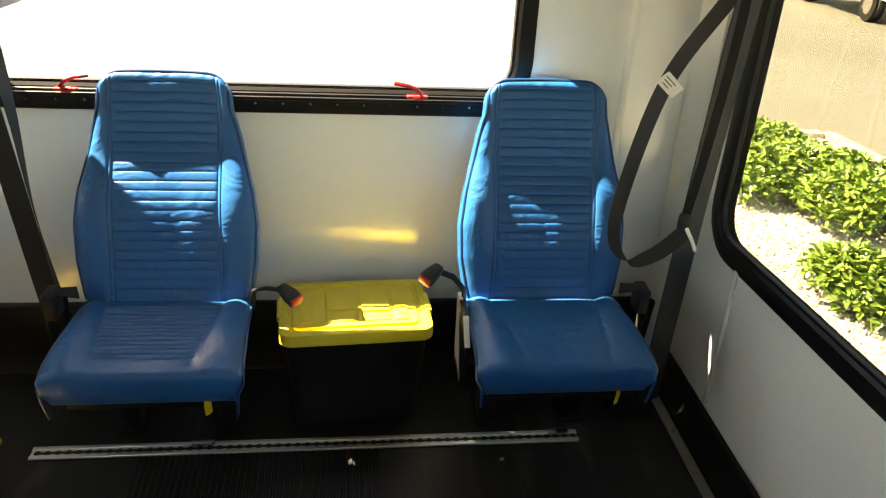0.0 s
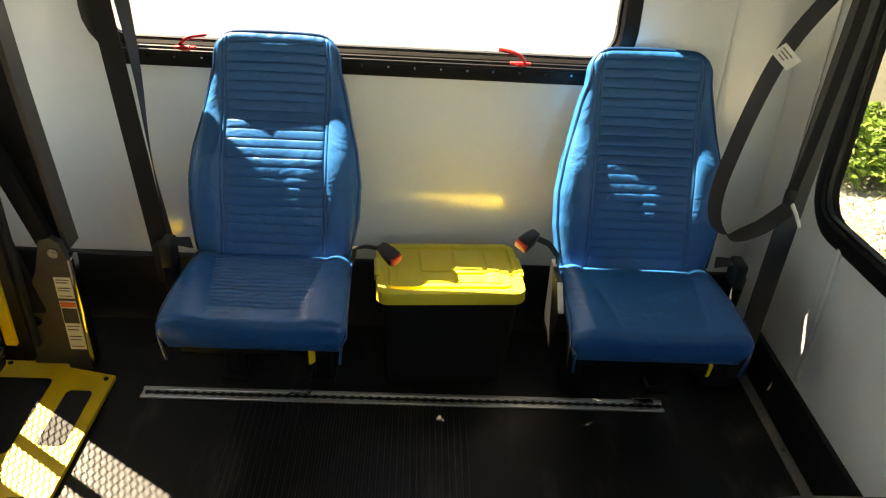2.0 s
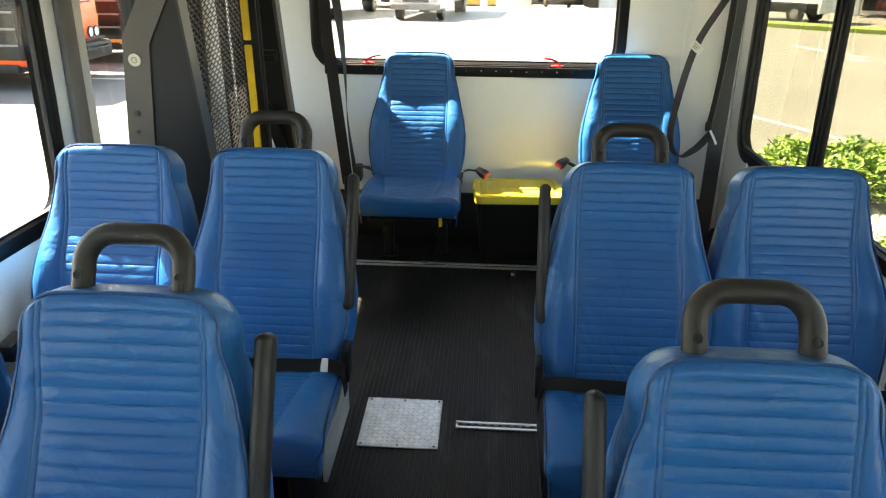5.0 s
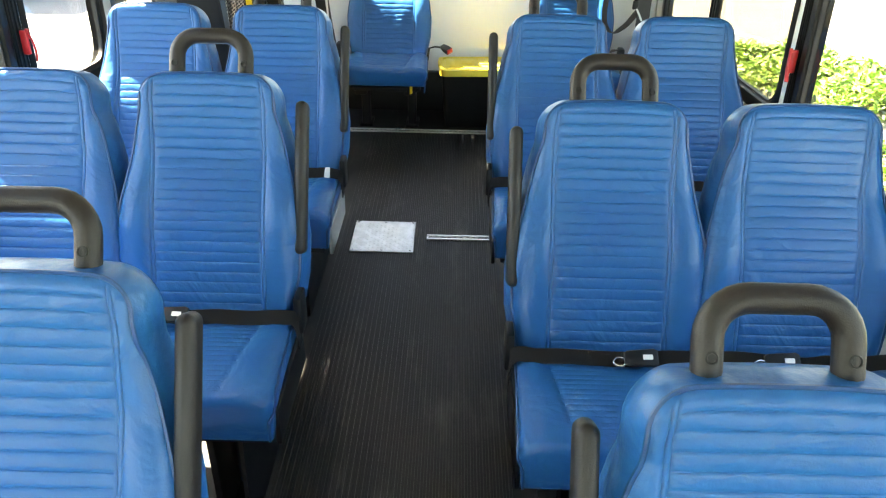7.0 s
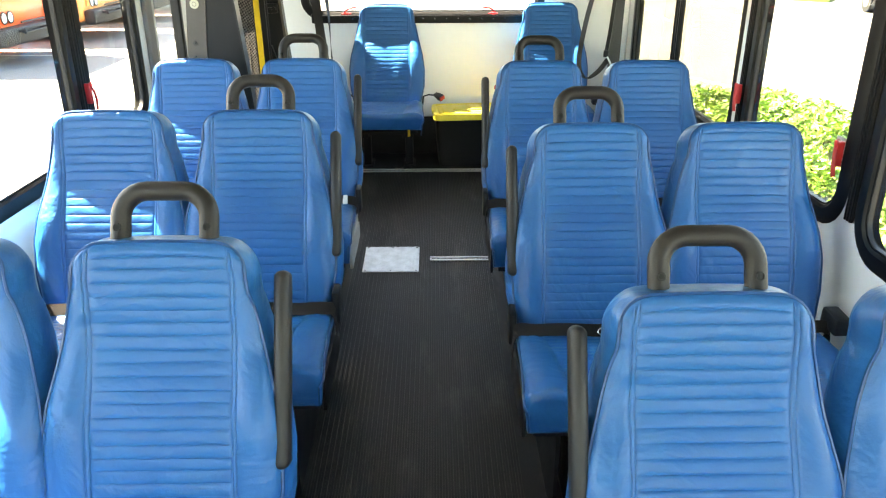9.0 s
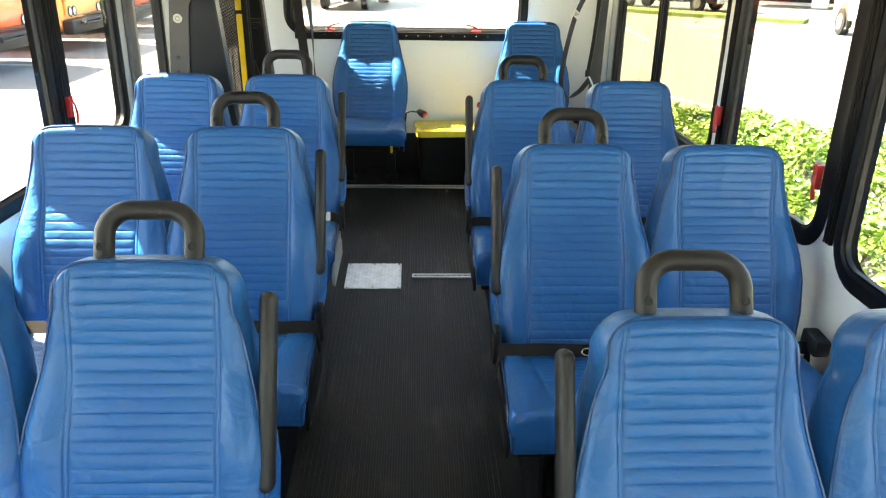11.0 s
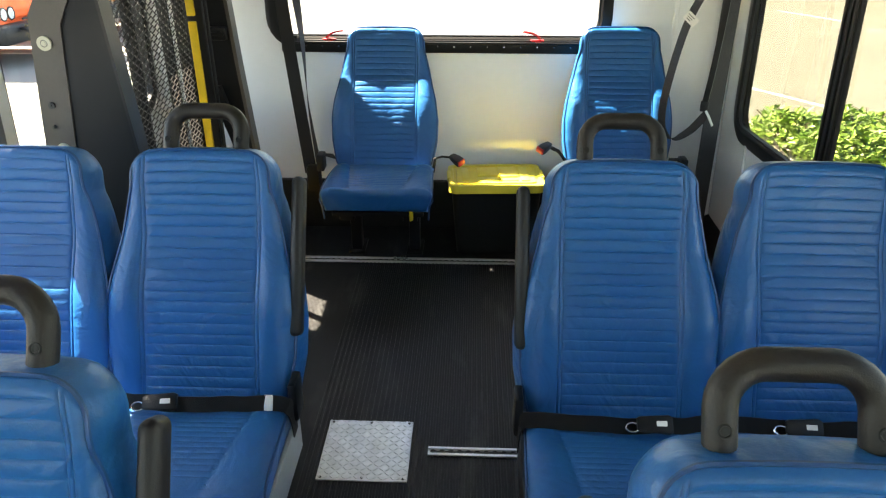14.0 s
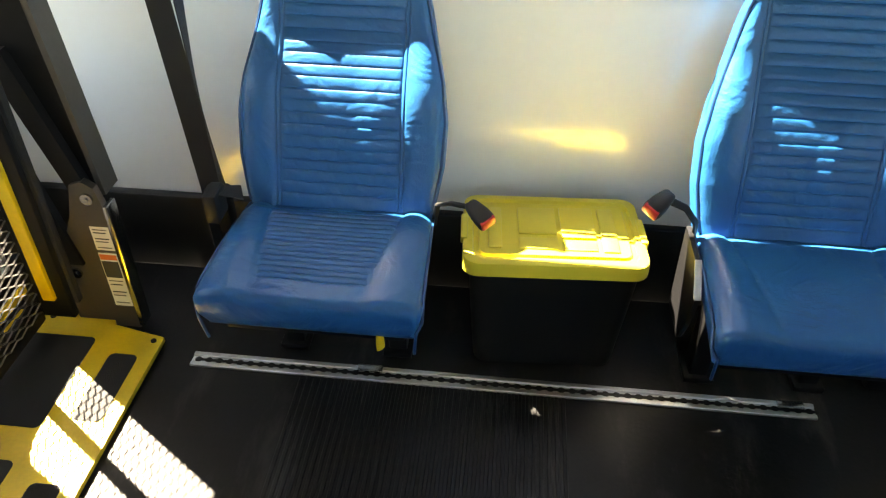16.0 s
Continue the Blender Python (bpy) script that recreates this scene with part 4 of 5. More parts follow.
floor_track(track, -0.565, 0.885, 1.047, 0.044)
short = thing("floor_track", "short aluminium tie-down track beside the diamond plate", "floor track", group="tie-down tracks in the floor")
floor_track(short, 0.05, 0.62, -0.126, 0.036)
hatch = thing("diamond_plate", "square bright diamond plate screwed to the floor", "floor plate")
g = Geo()
g.box((-0.126, -0.127, 0.004), (0.252, 0.25, 0.005), r=0.0015, seg=1)
plate = part("plate", g, DIAMOND, hatch)
g = Geo()
for i in range(15):
    for j in range(15):
        cx, cy = -0.243 + 0.0168 * i, -0.243 + 0.0168 * j + 0.001
        a = 38 if (i + j) % 2 else -38
        m = pose(cx, cy, 0.0066, 0, 0, a)
        g.add([(-0.0095, 0, 0), (0, -0.0024, 0), (0.0095, 0, 0), (0, 0.0024, 0), (-0.006, 0, 0.0012), (0, -0.0008, 0.0016), (0.006, 0, 0.0012), (0, 0.0008, 0.0016)], [(0, 1, 5, 4), (1, 2, 6, 5), (2, 3, 7, 6), (3, 0, 4, 7), (4, 5, 6, 7)], m)
tagged(part("tread_pattern", g, DIAMOND, hatch, smooth=0), kind="stuff")
for x, y in ((-0.24, -0.012), (-0.012, -0.012), (-0.24, -0.242), (-0.012, -0.242), (-0.126, -0.012), (-0.126, -0.242)):
    g = Geo()
    g.cyl((x, y, 0.006), (x, y, 0.0078), 0.004, 8)
    part("screw", g, BLACK_STEEL, hatch)

# ---- yellow and black tote ----
tote = thing("storage_tote", "black plastic storage tote with a yellow lid between the seats", "storage tote")
tote.matrix_basis = RAMP @ pose(0.263, 1.228, 0, 0, 0, 3.6)
TX, TY, TZ = 0.0, 0.0, 0.331
g = Geo()
loops = []
for h, w, d, r in ((0.005, 0.33, 0.205, 0.03), (0.03, 0.335, 0.21, 0.03), (0.16, 0.355, 0.222, 0.03), (0.30, 0.375, 0.235, 0.03), (0.318, 0.375, 0.235, 0.03)):
    loops.append([(TX + p[0], TY + p[1], h) for p in rounded(w, d, r, 4)])
g.loft(loops)
part("tub", g, BLACK_TUB, tote)
g = Geo()
loops = []
for h, w, d, r in ((TZ - 0.035, 0.402, 0.262, 0.035), (TZ - 0.009, 0.402, 0.262, 0.035), (TZ - 0.002, 0.398, 0.258, 0.034), (TZ, 0.390, 0.250, 0.033), (TZ, 0.360, 0.220, 0.025), (TZ - 0.007, 0.353, 0.213, 0.022),
                   (TZ - 0.007, 0.334, 0.194, 0.02), (TZ - 0.001, 0.328, 0.188, 0.018)):
    loops.append([(TX + p[0], TY + p[1], h) for p in rounded(w, d, r, 5)])
g.loft(loops)
lid = part("lid", g, YELLOW_PLASTIC, tote, "yellow moulded plastic lid")
for dx, dy, w, d, h in ((-0.130, 0, 0.030, 0.15, 0.005), (-0.035, 0.028, 0.085, 0.10, 0.005), (0.055, 0.022, 0.075, 0.115, 0.007), (0.122, 0.0, 0.035, 0.16, 0.005), (-0.035, -0.055, 0.085, 0.04, 0.004), (0.055, -0.062, 0.075, 0.03, 0.004)):
    g = Geo()
    g.box((TX + dx, TY + dy, TZ - 0.002 + h / 2), (w, d, h), r=0.0025)
    part("raised_panel", g, YELLOW_PLASTIC, lid)
for s in (-1, 1):
    g = Geo()
    g.box((TX + s * 0.198, TY, TZ - 0.006), (0.016, 0.09, 0.02), r=0.004)
    part("lid_clip", g, YELLOW_PLASTIC, lid)


# ---- lift doors (level world) ----
for k, (a, b, p0, p1) in enumerate(((0.25, 0.884, 0.275, 0.64), (0.89, 1.355, 0.95, 1.285))):
    w, pw, pc = b - a, p1 - p0, (p0 + p1 - a - b) / 2
    door = thing(f"door_{k + 1}", "black framed glazed lift door, closed behind the lift", "door", kind="structure", m=pose(X_LEFT - 0.03, (a + b) / 2, 0.75, 0, 0, 90))
    part("door_frame", ring(pw, 0.71, 0.06, 0.045, -0.015, 0.03), FRAME_BLACK, door, m=pose(pc, 0, 0.305))
    g = Geo()
    g.box((0, 0.008, -0.40), (w, 0.03, 0.64), r=0.005)
    g.box((0, 0.008, 0.695), (w, 0.03, 0.06), r=0.005)
    for x0, x1 in ((-w / 2, pc - pw / 2 - 0.03), (pc + pw / 2 + 0.03, w / 2)):
        g.box(((x0 + x1) / 2, 0.008, 0.29), (x1 - x0, 0.026, 0.76), r=0.003)
    part("door_panel", g, WALL_WHITE, door, "white inner door panel")
    g = Geo()
    g.prism([(q + pc, z + 0.305) for q, z in rounded(pw, 0.71, 0.06, 5)], 0.008, 0.012, 1)
    pane = part("pane", g, GLASS, door, "clear glass door pane")
    pane.visible_shadow = False

# ---- folded wheelchair lift (floor coordinates) ----
lift = thing("wheelchair_lift", "folded wheelchair lift with mesh platform and yellow edges", "wheelchair lift")
g = Geo()
g.prism([(-0.79, 1.34), (-0.83, 1.365), (-0.875, 1.345), (-0.98, 1.16), (-1.01, 0.87), (-1.09, 0.0), (-0.985, 0.0), (-0.93, 0.83), (-0.90, 1.14)], 0.152, 0.168, 1)
tower = part("front_tower", g, TAUPE_STEEL, lift, "grey-brown painted bent steel arm")
for x, z, r, mt in ((-0.843, 1.318, 0.019, CAP_CREAM), (-0.950, 1.093, 0.019, CAP_CREAM), (-0.970, 0.928, 0.009, INK), (-0.976, 0.868, 0.005, INK), (-0.965, 0.803, 0.019, CAP_CREAM)):
    g = Geo()
    g.cyl((x, 0.153, z), (x, 0.146, z), r, 20)
    g.cyl((x, 0.147, z), (x, 0.142, z), r * 0.3, 10)
    cap = part("pivot_cap", g, mt, tower, "pale round pivot cap" if r > 0.015 else "")
    if r > 0.015:
        g = Geo()
        g.tube([(x + r * 0.45 * math.cos(a), 0.146, z + r * 0.45 * math.sin(a)) for a in [math.tau * k / 18 for k in range(18)]], 0.0012, 5, closed=True)
        part("cap_groove", g, TRIM_GREY, cap)
g = Geo()
g.prism([(-0.805, 1.315), (-0.905, 1.145), (-0.936, 0.84), (-0.99, 0.02), (-0.705, 0.02), (-0.762, 0.78)], 0.158, 0.206, 1)
part("cover_panel", g, BLACK_PLASTIC, lift, "matt black tapering cover")
g = Geo()
g.prism([(-0.808, 1.34), (-0.799, 1.34), (-0.7535, 0.78), (-0.698, 0.02), (-0.704, 0.02), (-0.761, 0.78)], 0.150, 0.212, 1)
part("edge_bar", g, BAR_STEEL, lift, "dull steel edge bar")
g = Geo()
g.box((-0.955, 0.80, 1.29), (0.05, 0.30, 0.10), r=0.01)
part("gear_housing", g, BLACK_STEEL, lift)
g = Geo()
g.box((-0.757, 0.19, 1.386), (0.172, 0.05, 0.042), r=0.008)
part("top_grip", g, YELLOW_PAINT, lift, "yellow bar across the top")


def expanded_mesh(y0, y1, z0, z1, x, dy=0.044, dz=0.0150, wire=0.0017):
    geo = Geo()
    rows = int((z1 - z0) / dz)
    cols = int((y1 - y0) / (dy / 2))
    for r in range(rows + 1):
        z = z0 + r * dz
        path = []
        for c in range(cols + 1):
            up = (c + r) % 2
            path.append((x + (0.003 if up else -0.003), y0 + c * dy / 2, z + (dz * 0.94 if up else 0.0)))
        geo.ribbon(path, (0.83, 0, -0.55), wire * 2.3, wire)
    return geo


platform = part("platform_mesh", expanded_mesh(0.23, 1.075, 0.10, 1.27, -0.918), MESH_STEEL, lift, "grey expanded metal platform deck", smooth=0)
platform["kind"] = "stuff"
for y, wd in ((0.24, 0.03), (0.44, 0.018), (0.65, 0.018), (0.945, 0.014), (1.092, 0.020)):
    g = Geo()
    g.box((-0.95, y, 0.68), (0.04, wd, 1.22), r=0.005)
    part("platform_beam", g, BLACK_STEEL, lift)
for z in (0.085, 1.28):
    g = Geo()
    g.box((-0.945, 0.655, z), (0.035, 0.85, 0.045), r=0.005)
    part("platform_beam", g, BLACK_STEEL, lift)
for z0, z1 in ((0.13, 0.985), (1.005, 1.36)):
    g = Geo()
    g.box((-0.898, 1.080, (z0 + z1) / 2), (0.030, 0.014, z1 - z0), r=0.002, seg=1)
    part("yellow_edge", g, YELLOW_PAINT, lift, "yellow safety edge strip")
g = Geo()
g.box((-0.862, 1.115, 0.72), (0.03, 0.02, 1.24), r=0.003)
part("side_rail", g, GRIP_PAD, lift, "black gritty side rail")
g = Geo()
g.box((-0.955, 0.72, 0.155), (0.012, 0.74, 0.022), m=None, r=0.002, seg=1)
part("yellow_edge", g, YELLOW_PAINT, lift, "yellow strip along the platform foot")
g = Geo()
g.box((-0.905, 1.094, 0.70), (0.10, 0.02, 1.26), r=0.003)
part("side_channel", g, BLACK_STEEL, lift)
g = Geo()
g.box((-0.912, 0.68, 1.305), (0.006, 0.78, 0.135), r=0.002, seg=1)
part("top_plate", g, TAUPE_STEEL, lift, "plain grey-brown plate above the mesh")
# rear tower with its links and plates
g = Geo()
g.prism([(-0.955, 1.40), (-0.825, 1.40), (-0.785, 0.80), (-0.75, 0.38), (-0.80, 0.36), (-0.865, 0.62), (-0.915, 0.90)], 1.185, 1.225, 1)
arm = part("rear_arm", g, BLACK_STEEL, lift, "black tapering lift arm")
g = Geo()
g.prism([(-0.823, 1.40), (-0.808, 1.40), (-0.769, 0.80), (-0.735, 0.38), (-0.748, 0.38), (-0.783, 0.80)], 1.17, 1.23, 1)
part("arm_edge", g, TAUPE_STEEL, arm, "worn edge of the arm")
g = Geo()
g.prism([(-0.90, 0.72), (-0.85, 0.72), (-0.76, 0.40), (-0.80, 0.38)], 1.15, 1.175, 1)
g.prism([(-0.92, 0.52), (-0.885, 0.52), (-0.82, 0.20), (-0.86, 0.20)], 1.13, 1.15, 1)
part("link_bar", g, BLACK_STEEL, lift)
g = Geo()
g.box((-0.838, 1.165, 0.925), (0.075, 0.03, 0.05), r=0.006)
g.box((-0.838, 1.148, 0.925), (0.045, 0.01, 0.012), r=0.003)
g.cyl((-0.885, 1.16, 0.922), (-0.862, 1.16, 0.922), 0.012, 10)
g.cyl((-0.815, 1.150, 0.925), (-0.815, 1.14, 0.925), 0.01, 10)
part("latch_bracket", g, BLACK_STEEL, lift)
g = Geo()
g.prism([(-0.885, 0.0), (-0.733, 0.0), (-0.733, 0.37), (-0.742, 0.415), (-0.765, 0.43), (-0.795, 0.42), (-0.82, 0.33), (-0.905, 0.16)], 1.14, 1.16, 1)
foot = part("rear_tower", g, TAUPE_STEEL, lift, "dark grey-brown tower foot with stickers")
g = Geo()
g.box((-0.7255, 1.155, 0.19), (0.012, 0.04, 0.36), r=0.002)
part("tower_edge", g, CHROME, foot)
for x, z in ((-0.762, 0.388), (-0.85, 0.168)):
    g = Geo()
    g.cyl((x, 1.141, z), (x, 1.134, z), 0.014, 16)
    g.cyl((x, 1.136, z), (x, 1.131, z), 0.005, 8)
    part("pivot_cap", g, CHROME, foot)
for z0, z1 in ((0.245, 0.312), (0.072, 0.236)):
    g = Geo()
    g.box((-0.757, 1.1385, (z0 + z1) / 2), (0.044, 0.001, z1 - z0))
    lab = part("sticker", g, PAPER, foot, "white instruction sticker")
    if z0 < 0.1:
        for za, zb, mt in ((0.217, 0.232, ORANGE_INK), (0.163, 0.212, INK)):
            g = Geo()
            g.box((-0.757, 1.1375, (za + zb) / 2), (0.040, 0.001, zb - za))
            part("print_block", g, mt, lab)
    for k in range(7):
        z = z1 - 0.008 - 0.0085 * k if z0 > 0.1 else 0.152 - 0.0115 * k
        if k in (2, 5):
            continue
        g = Geo()
        g.box((-0.757 - 0.002 * (k % 3), 1.1375, z), (0.034 - 0.004 * (k % 3), 0.0008, 0.0028))
        part("print_bar", g, INK if k % 2 else TRIM_GREY, lab)
# bridge plate lying on the floor, yellow with black grip pads
g = Geo()
g.prism([(-0.652, 1.095), (-0.655, 0.60), (-0.66, 0.30), (-1.05, 0.30), (-1.05, 1.15), (-0.99, 1.16), (-0.80, 1.15), (-0.79, 1.125)], 0.004, 0.017, 2)
flap = part("bridge_plate", g, YELLOW_PAINT, lift, "yellow bridge plate with black grip pads")
g = Geo()
g.box((-0.895, 1.158, 0.03), (0.21, 0.010, 0.045), m=None, r=0.003)
part("hinge_lip", g, YELLOW_PAINT, flap)
for x0, x1, y0, y1 in ((-0.757, -0.688, 0.83, 1.03), (-0.985, -0.812, 0.80, 1.075), (-0.757, -0.69, 0.49, 0.67), (-0.98, -0.815, 0.47, 0.715), (-0.98, -0.69, 0.33, 0.43)):
    g = Geo()
    g.prism([((x0 + x1) / 2 + p[0], (y0 + y1) / 2 + p[1]) for p in rounded(x1 - x0, y1 - y0, 0.014, 3)], 0.0165, 0.0185, 2)
    part("grip_pad", g, GRIP_PAD, flap)
for x, y in ((-0.672, 1.08), (-0.955, 1.135), (-0.985, 1.14), (-1.025, 1.02), (-0.67, 0.55)):
    g = Geo()
    g.cyl((x, y, 0.016), (x, y, 0.020), 0.007, 10)
    part("bolt", g, BLACK_STEEL, flap)
for a, b in (((-0.93, 0.46, 1.375), (-0.93, 1.03, 1.355)), ((-0.80, 1.10, 1.365), (-0.65, 1.10, 1.372))):
    g = Geo()
    g.cyl(a, b, 0.02, 12)
    part("hand_rail", g, YELLOW_PAINT, lift, "yellow foam hand rail")

# ---- hanging shoulder belts ----
belt_r = thing("shoulder_belt", "black shoulder belts hanging from the wall in the rear corner", "seat belt", group="hanging shoulder belts")
g = Geo()
g.ribbon(smooth_path([(1.05, 1.03, 1.27), (1.03, 1.04, 1.20), (0.95, 1.083, 1.006), (0.905, 1.10, 0.74), (0.905, 1.10, 0.60), (0.945, 1.08, 0.55), (1.0, 1.05, 0.59), (1.045, 1.02, 0.665)]), (0.35, -0.9, 0.2), 0.046, 0.002)
strap = part("strap", g, WEBBING, belt_r)
g = Geo()
g.box((0, 0, 0), (0.052, 0.002, 0.036), r=0.0006, seg=1)
tag = part("tag", g, PAPER, belt_r, "white paper tag", m=pose(0.95, 1.062, 1.008, 10, 40, -22))
for k in range(3):
    g = Geo()
    g.box((-0.006, -0.0014, 0.008 - 0.008 * k), (0.03 - 0.006 * k, 0.0006, 0.003))
    part("print_bar", g, TRIM_GREY, tag)
g = Geo()
g.ribbon(smooth_path([(1.06, 1.03, 1.27), (1.06, 1.025, 1.1), (1.045, 1.015, 0.85), (1.03, 1.01, 0.70)]), (0.8, -0.5, 0), 0.021, 0.008)
part("sleeve", g, BLACK_PLASTIC, belt_r)
g = Geo()
g.box((1.03, 1.008, 0.70), (0.03, 0.014, 0.04), r=0.005)
part("tongue_grip", g, BLACK_PLASTIC, belt_r)
g = Geo()
g.tube([(1.035, 1.0, 0.685), (1.05, 0.995, 0.66), (1.065, 0.99, 0.63)], 0.007, 8, flat=0.35)
part("tongue", g, PALE_STEEL, belt_r, "bare steel belt tongue")
g = Geo()
g.ribbon(smooth_path([(1.10, 1.06, 1.36), (1.09, 1.07, 1.2), (1.095, 1.095, 0.7), (1.105, 1.12, 0.06)]), (0.9, 0.3, 0), 0.074, 0.003)
part("strap", g, WEBBING, belt_r)
g = Geo()
g.box((1.07, 1.03, 1.285), (0.05, 0.035, 0.08), r=0.01)
g.tube([(1.06, 1.015, 1.27), (1.09, 1.01, 1.31), (1.11, 1.02, 1.36)], 0.008, 8)
part("anchor", g, BLACK_STEEL, belt_r)
g = Geo()
g.box((1.07, 1.17, 0.045), (0.11, 0.09, 0.08), r=0.012)
part("floor_anchor", g, BLACK_PLASTIC, belt_r)

belt_l = thing("shoulder_belt", "black shoulder belts hanging straight beside the rear window", "seat belt", group="hanging shoulder belts")
g = Geo()
g.ribbon(smooth_path([(-0.625, 1.345, 1.38), (-0.622, 1.345, 1.1), (-0.60, 1.34, 0.8), (-0.545, 1.30, 0.30)]), (1, 0.15, 0), 0.052, 0.003)
part("strap", g, WEBBING, belt_l)
g = Geo()
pp = smooth_path([(-0.60, 1.31, 1.24), (-0.565, 1.30, 1.17), (-0.545, 1.30, 1.0), (-0.535, 1.30, 0.82), (-0.53, 1.29, 0.6), (-0.50, 1.26, 0.36)])
g.ribbon(pp, [Vector((math.cos(0.2 + 2.2 * k / len(pp)), math.sin(0.2 + 2.2 * k / len(pp)), 0)) for k in range(len(pp))], 0.042, 0.002)
part("strap", g, WEBBING, belt_l)
g = Geo()
g.box((-0.62, 1.325, 1.29), (0.05, 0.03, 0.07), r=0.01)
g.box((-0.60, 1.31, 1.22), (0.05, 0.02, 0.03), r=0.006)
part("anchor", g, BLACK_STEEL, belt_l)
g = Geo()
g.box((-0.53, 1.29, 0.28), (0.06, 0.05, 0.12), r=0.012)
part("retractor", g, BLACK_PLASTIC, belt_l)


# ---- outside: parking lot (level world) ----
GROUND = -0.85


def ground_z(y):
    return GROUND - 0.062 * max(0.0, min(y, 160.0) - 38.0)


g = Geo()
ys = [-400, -60, 0, 20, 38, 50, 64, 80, 110, 160, 600]
g.loft([[(x, y, ground_z(y)) for x in (-500, -60, 0, 60, 500)] for y in ys], closed=False, caps=False)
tagged(part("ground", g, ASPHALT), "pale sunlit worn asphalt parking lot", "ground", kind="structure")
for a, b in (((0.4, 17.7), (6.0, 6.0)), ((6.95, 22.0), (6.6, 18.2)), ((8.8, 20.8), (9.6, 18.0)), ((-9.0, 12.2), (-3.5, 12.2)), ((-8.6, 18.2), (-3.4, 18.2)), ((-8.4, 24.6), (-3.2, 24.6))):
    d = (Vector(b) - Vector(a)).normalized()
    n2 = Vector((-d.y, d.x)) * 0.05
    g = Geo()
    g.prism([tuple(Vector(a) - n2), tuple(Vector(b) - n2), tuple(Vector(b) + n2), tuple(Vector(a) + n2)], GROUND + 0.001, GROUND + 0.006, 2)
    tagged(part("parking_line", g, PAINT_LINE), "worn white parking line on asphalt", "road marking", kind="structure")

# planted bed beside the bus
BX0, BX1, BY0, BY1 = 2.98, 5.5, -6.0, 6.9
kerb = thing("kerb", "pale concrete kerb round the planted bed", "kerb", kind="structure", m=Matrix())
y = BY0
while y < BY1 - 0.1:
    y2 = min(y + 1.8, BY1)
    for x in (BX0, BX1):
        g = Geo()
        g.box((x, (y + y2) / 2, GROUND + 0.06), (0.15, y2 - y - 0.006, 0.13), r=0.02)
        part("kerb_stone", g, CONCRETE, kerb)
    y = y2
g = Geo()
g.box(((BX0 + BX1) / 2, BY1, GROUND + 0.06), (BX1 - BX0 - 0.16, 0.15, 0.13), r=0.02)
part("kerb_stone", g, CONCRETE, kerb)
g = Geo()
g.box(((BX0 + BX1) / 2, (BY0 + BY1) / 2, GROUND + 0.03), (BX1 - BX0 - 0.14, BY1 - BY0 - 0.14, 0.07))
tagged(part("bed_ground", g, STONE), "pale gravel ground of the planted bed", "ground", kind="structure")
rnd = random.Random(5)
g = Geo()
for k in range(5200):
    x, y = rnd.uniform(BX0 + 0.09, BX1 - 0.09), rnd.uniform(-1.0, BY1 - 0.09)
    if x > 3.9 and rnd.random() < 0.5:
        x = rnd.uniform(BX0 + 0.09, 3.6)
    r = rnd.uniform(0.012, 0.03)
    m = pose(x, y, GROUND + 0.066 + r * 0.2, rnd.uniform(0, 360), rnd.uniform(0, 360), 0) @ Matrix.Diagonal((r, r * rnd.uniform(0.6, 1), r * rnd.uniform(0.5, 0.8), 1))
    g.add([(1, 0, 0), (-1, 0, 0), (0, 1, 0), (0, -1, 0), (0, 0, 1), (0, 0, -1)], [(0, 2, 4), (2, 1, 4), (1, 3, 4), (3, 0, 4), (2, 0, 5), (1, 2, 5), (3, 1, 5), (0, 3, 5)], m)
tagged(part("gravel", g, STONE, smooth=0), "loose white decorative gravel in the bed", "gravel", kind="stuff")


def shrub(x, y, rx, ry, h, n, seed, label):
    """A low shrub: a few stems and many small pointed leaves."""
    rnd = random.Random(seed)
    bush = thing("shrub", label, "shrub", group="shrubs in the planted bed", m=pose(x, y, GROUND + 0.06))
    g = Geo()
    for k in range(7):
        a, q = rnd.uniform(0, math.tau), rnd.uniform(0.3, 0.8)
        g.tube([(0.05 * math.cos(a), 0.05 * math.sin(a), 0), (rx * q * 0.5 * math.cos(a), ry * q * 0.5 * math.sin(a), h * 0.5), (rx * q * math.cos(a), ry * q * math.sin(a), h * 0.85)], 0.008, 5)
    part("stems", g, BARK, bush)
    g = Geo()
    for k in range(n):
        a, q = rnd.uniform(0, math.tau), math.sqrt(rnd.random())
        top = h * (1 - 0.45 * q ** 3) * (0.85 + 0.3 * noise.noise(Vector((x + rx * q * math.cos(a) * 3, y + ry * q * math.sin(a) * 3, seed))))
        z = top * (1 - 0.55 * rnd.random() ** 2.2)
        px, py = rx * q * math.cos(a), ry * q * math.sin(a)
        s = rnd.uniform(0.034, 0.06)
        m = pose(px, py, z, rnd.uniform(-50, 50), rnd.uniform(-40, 40), rnd.uniform(0, 360))
        g.add([(0, 0, 0), (-s * 0.42, s * 0.8, s * 0.12), (0, s * 0.85, -s * 0.05), (s * 0.42, s * 0.8, s * 0.12), (0, s * 1.9, 0.0)], [(0, 2, 1), (0, 3, 2), (1, 2, 4), (2, 3, 4)], m)
    leaves = part("leaves", g, LEAF, bush, smooth=0)
    leaves["kind"] = "stuff"


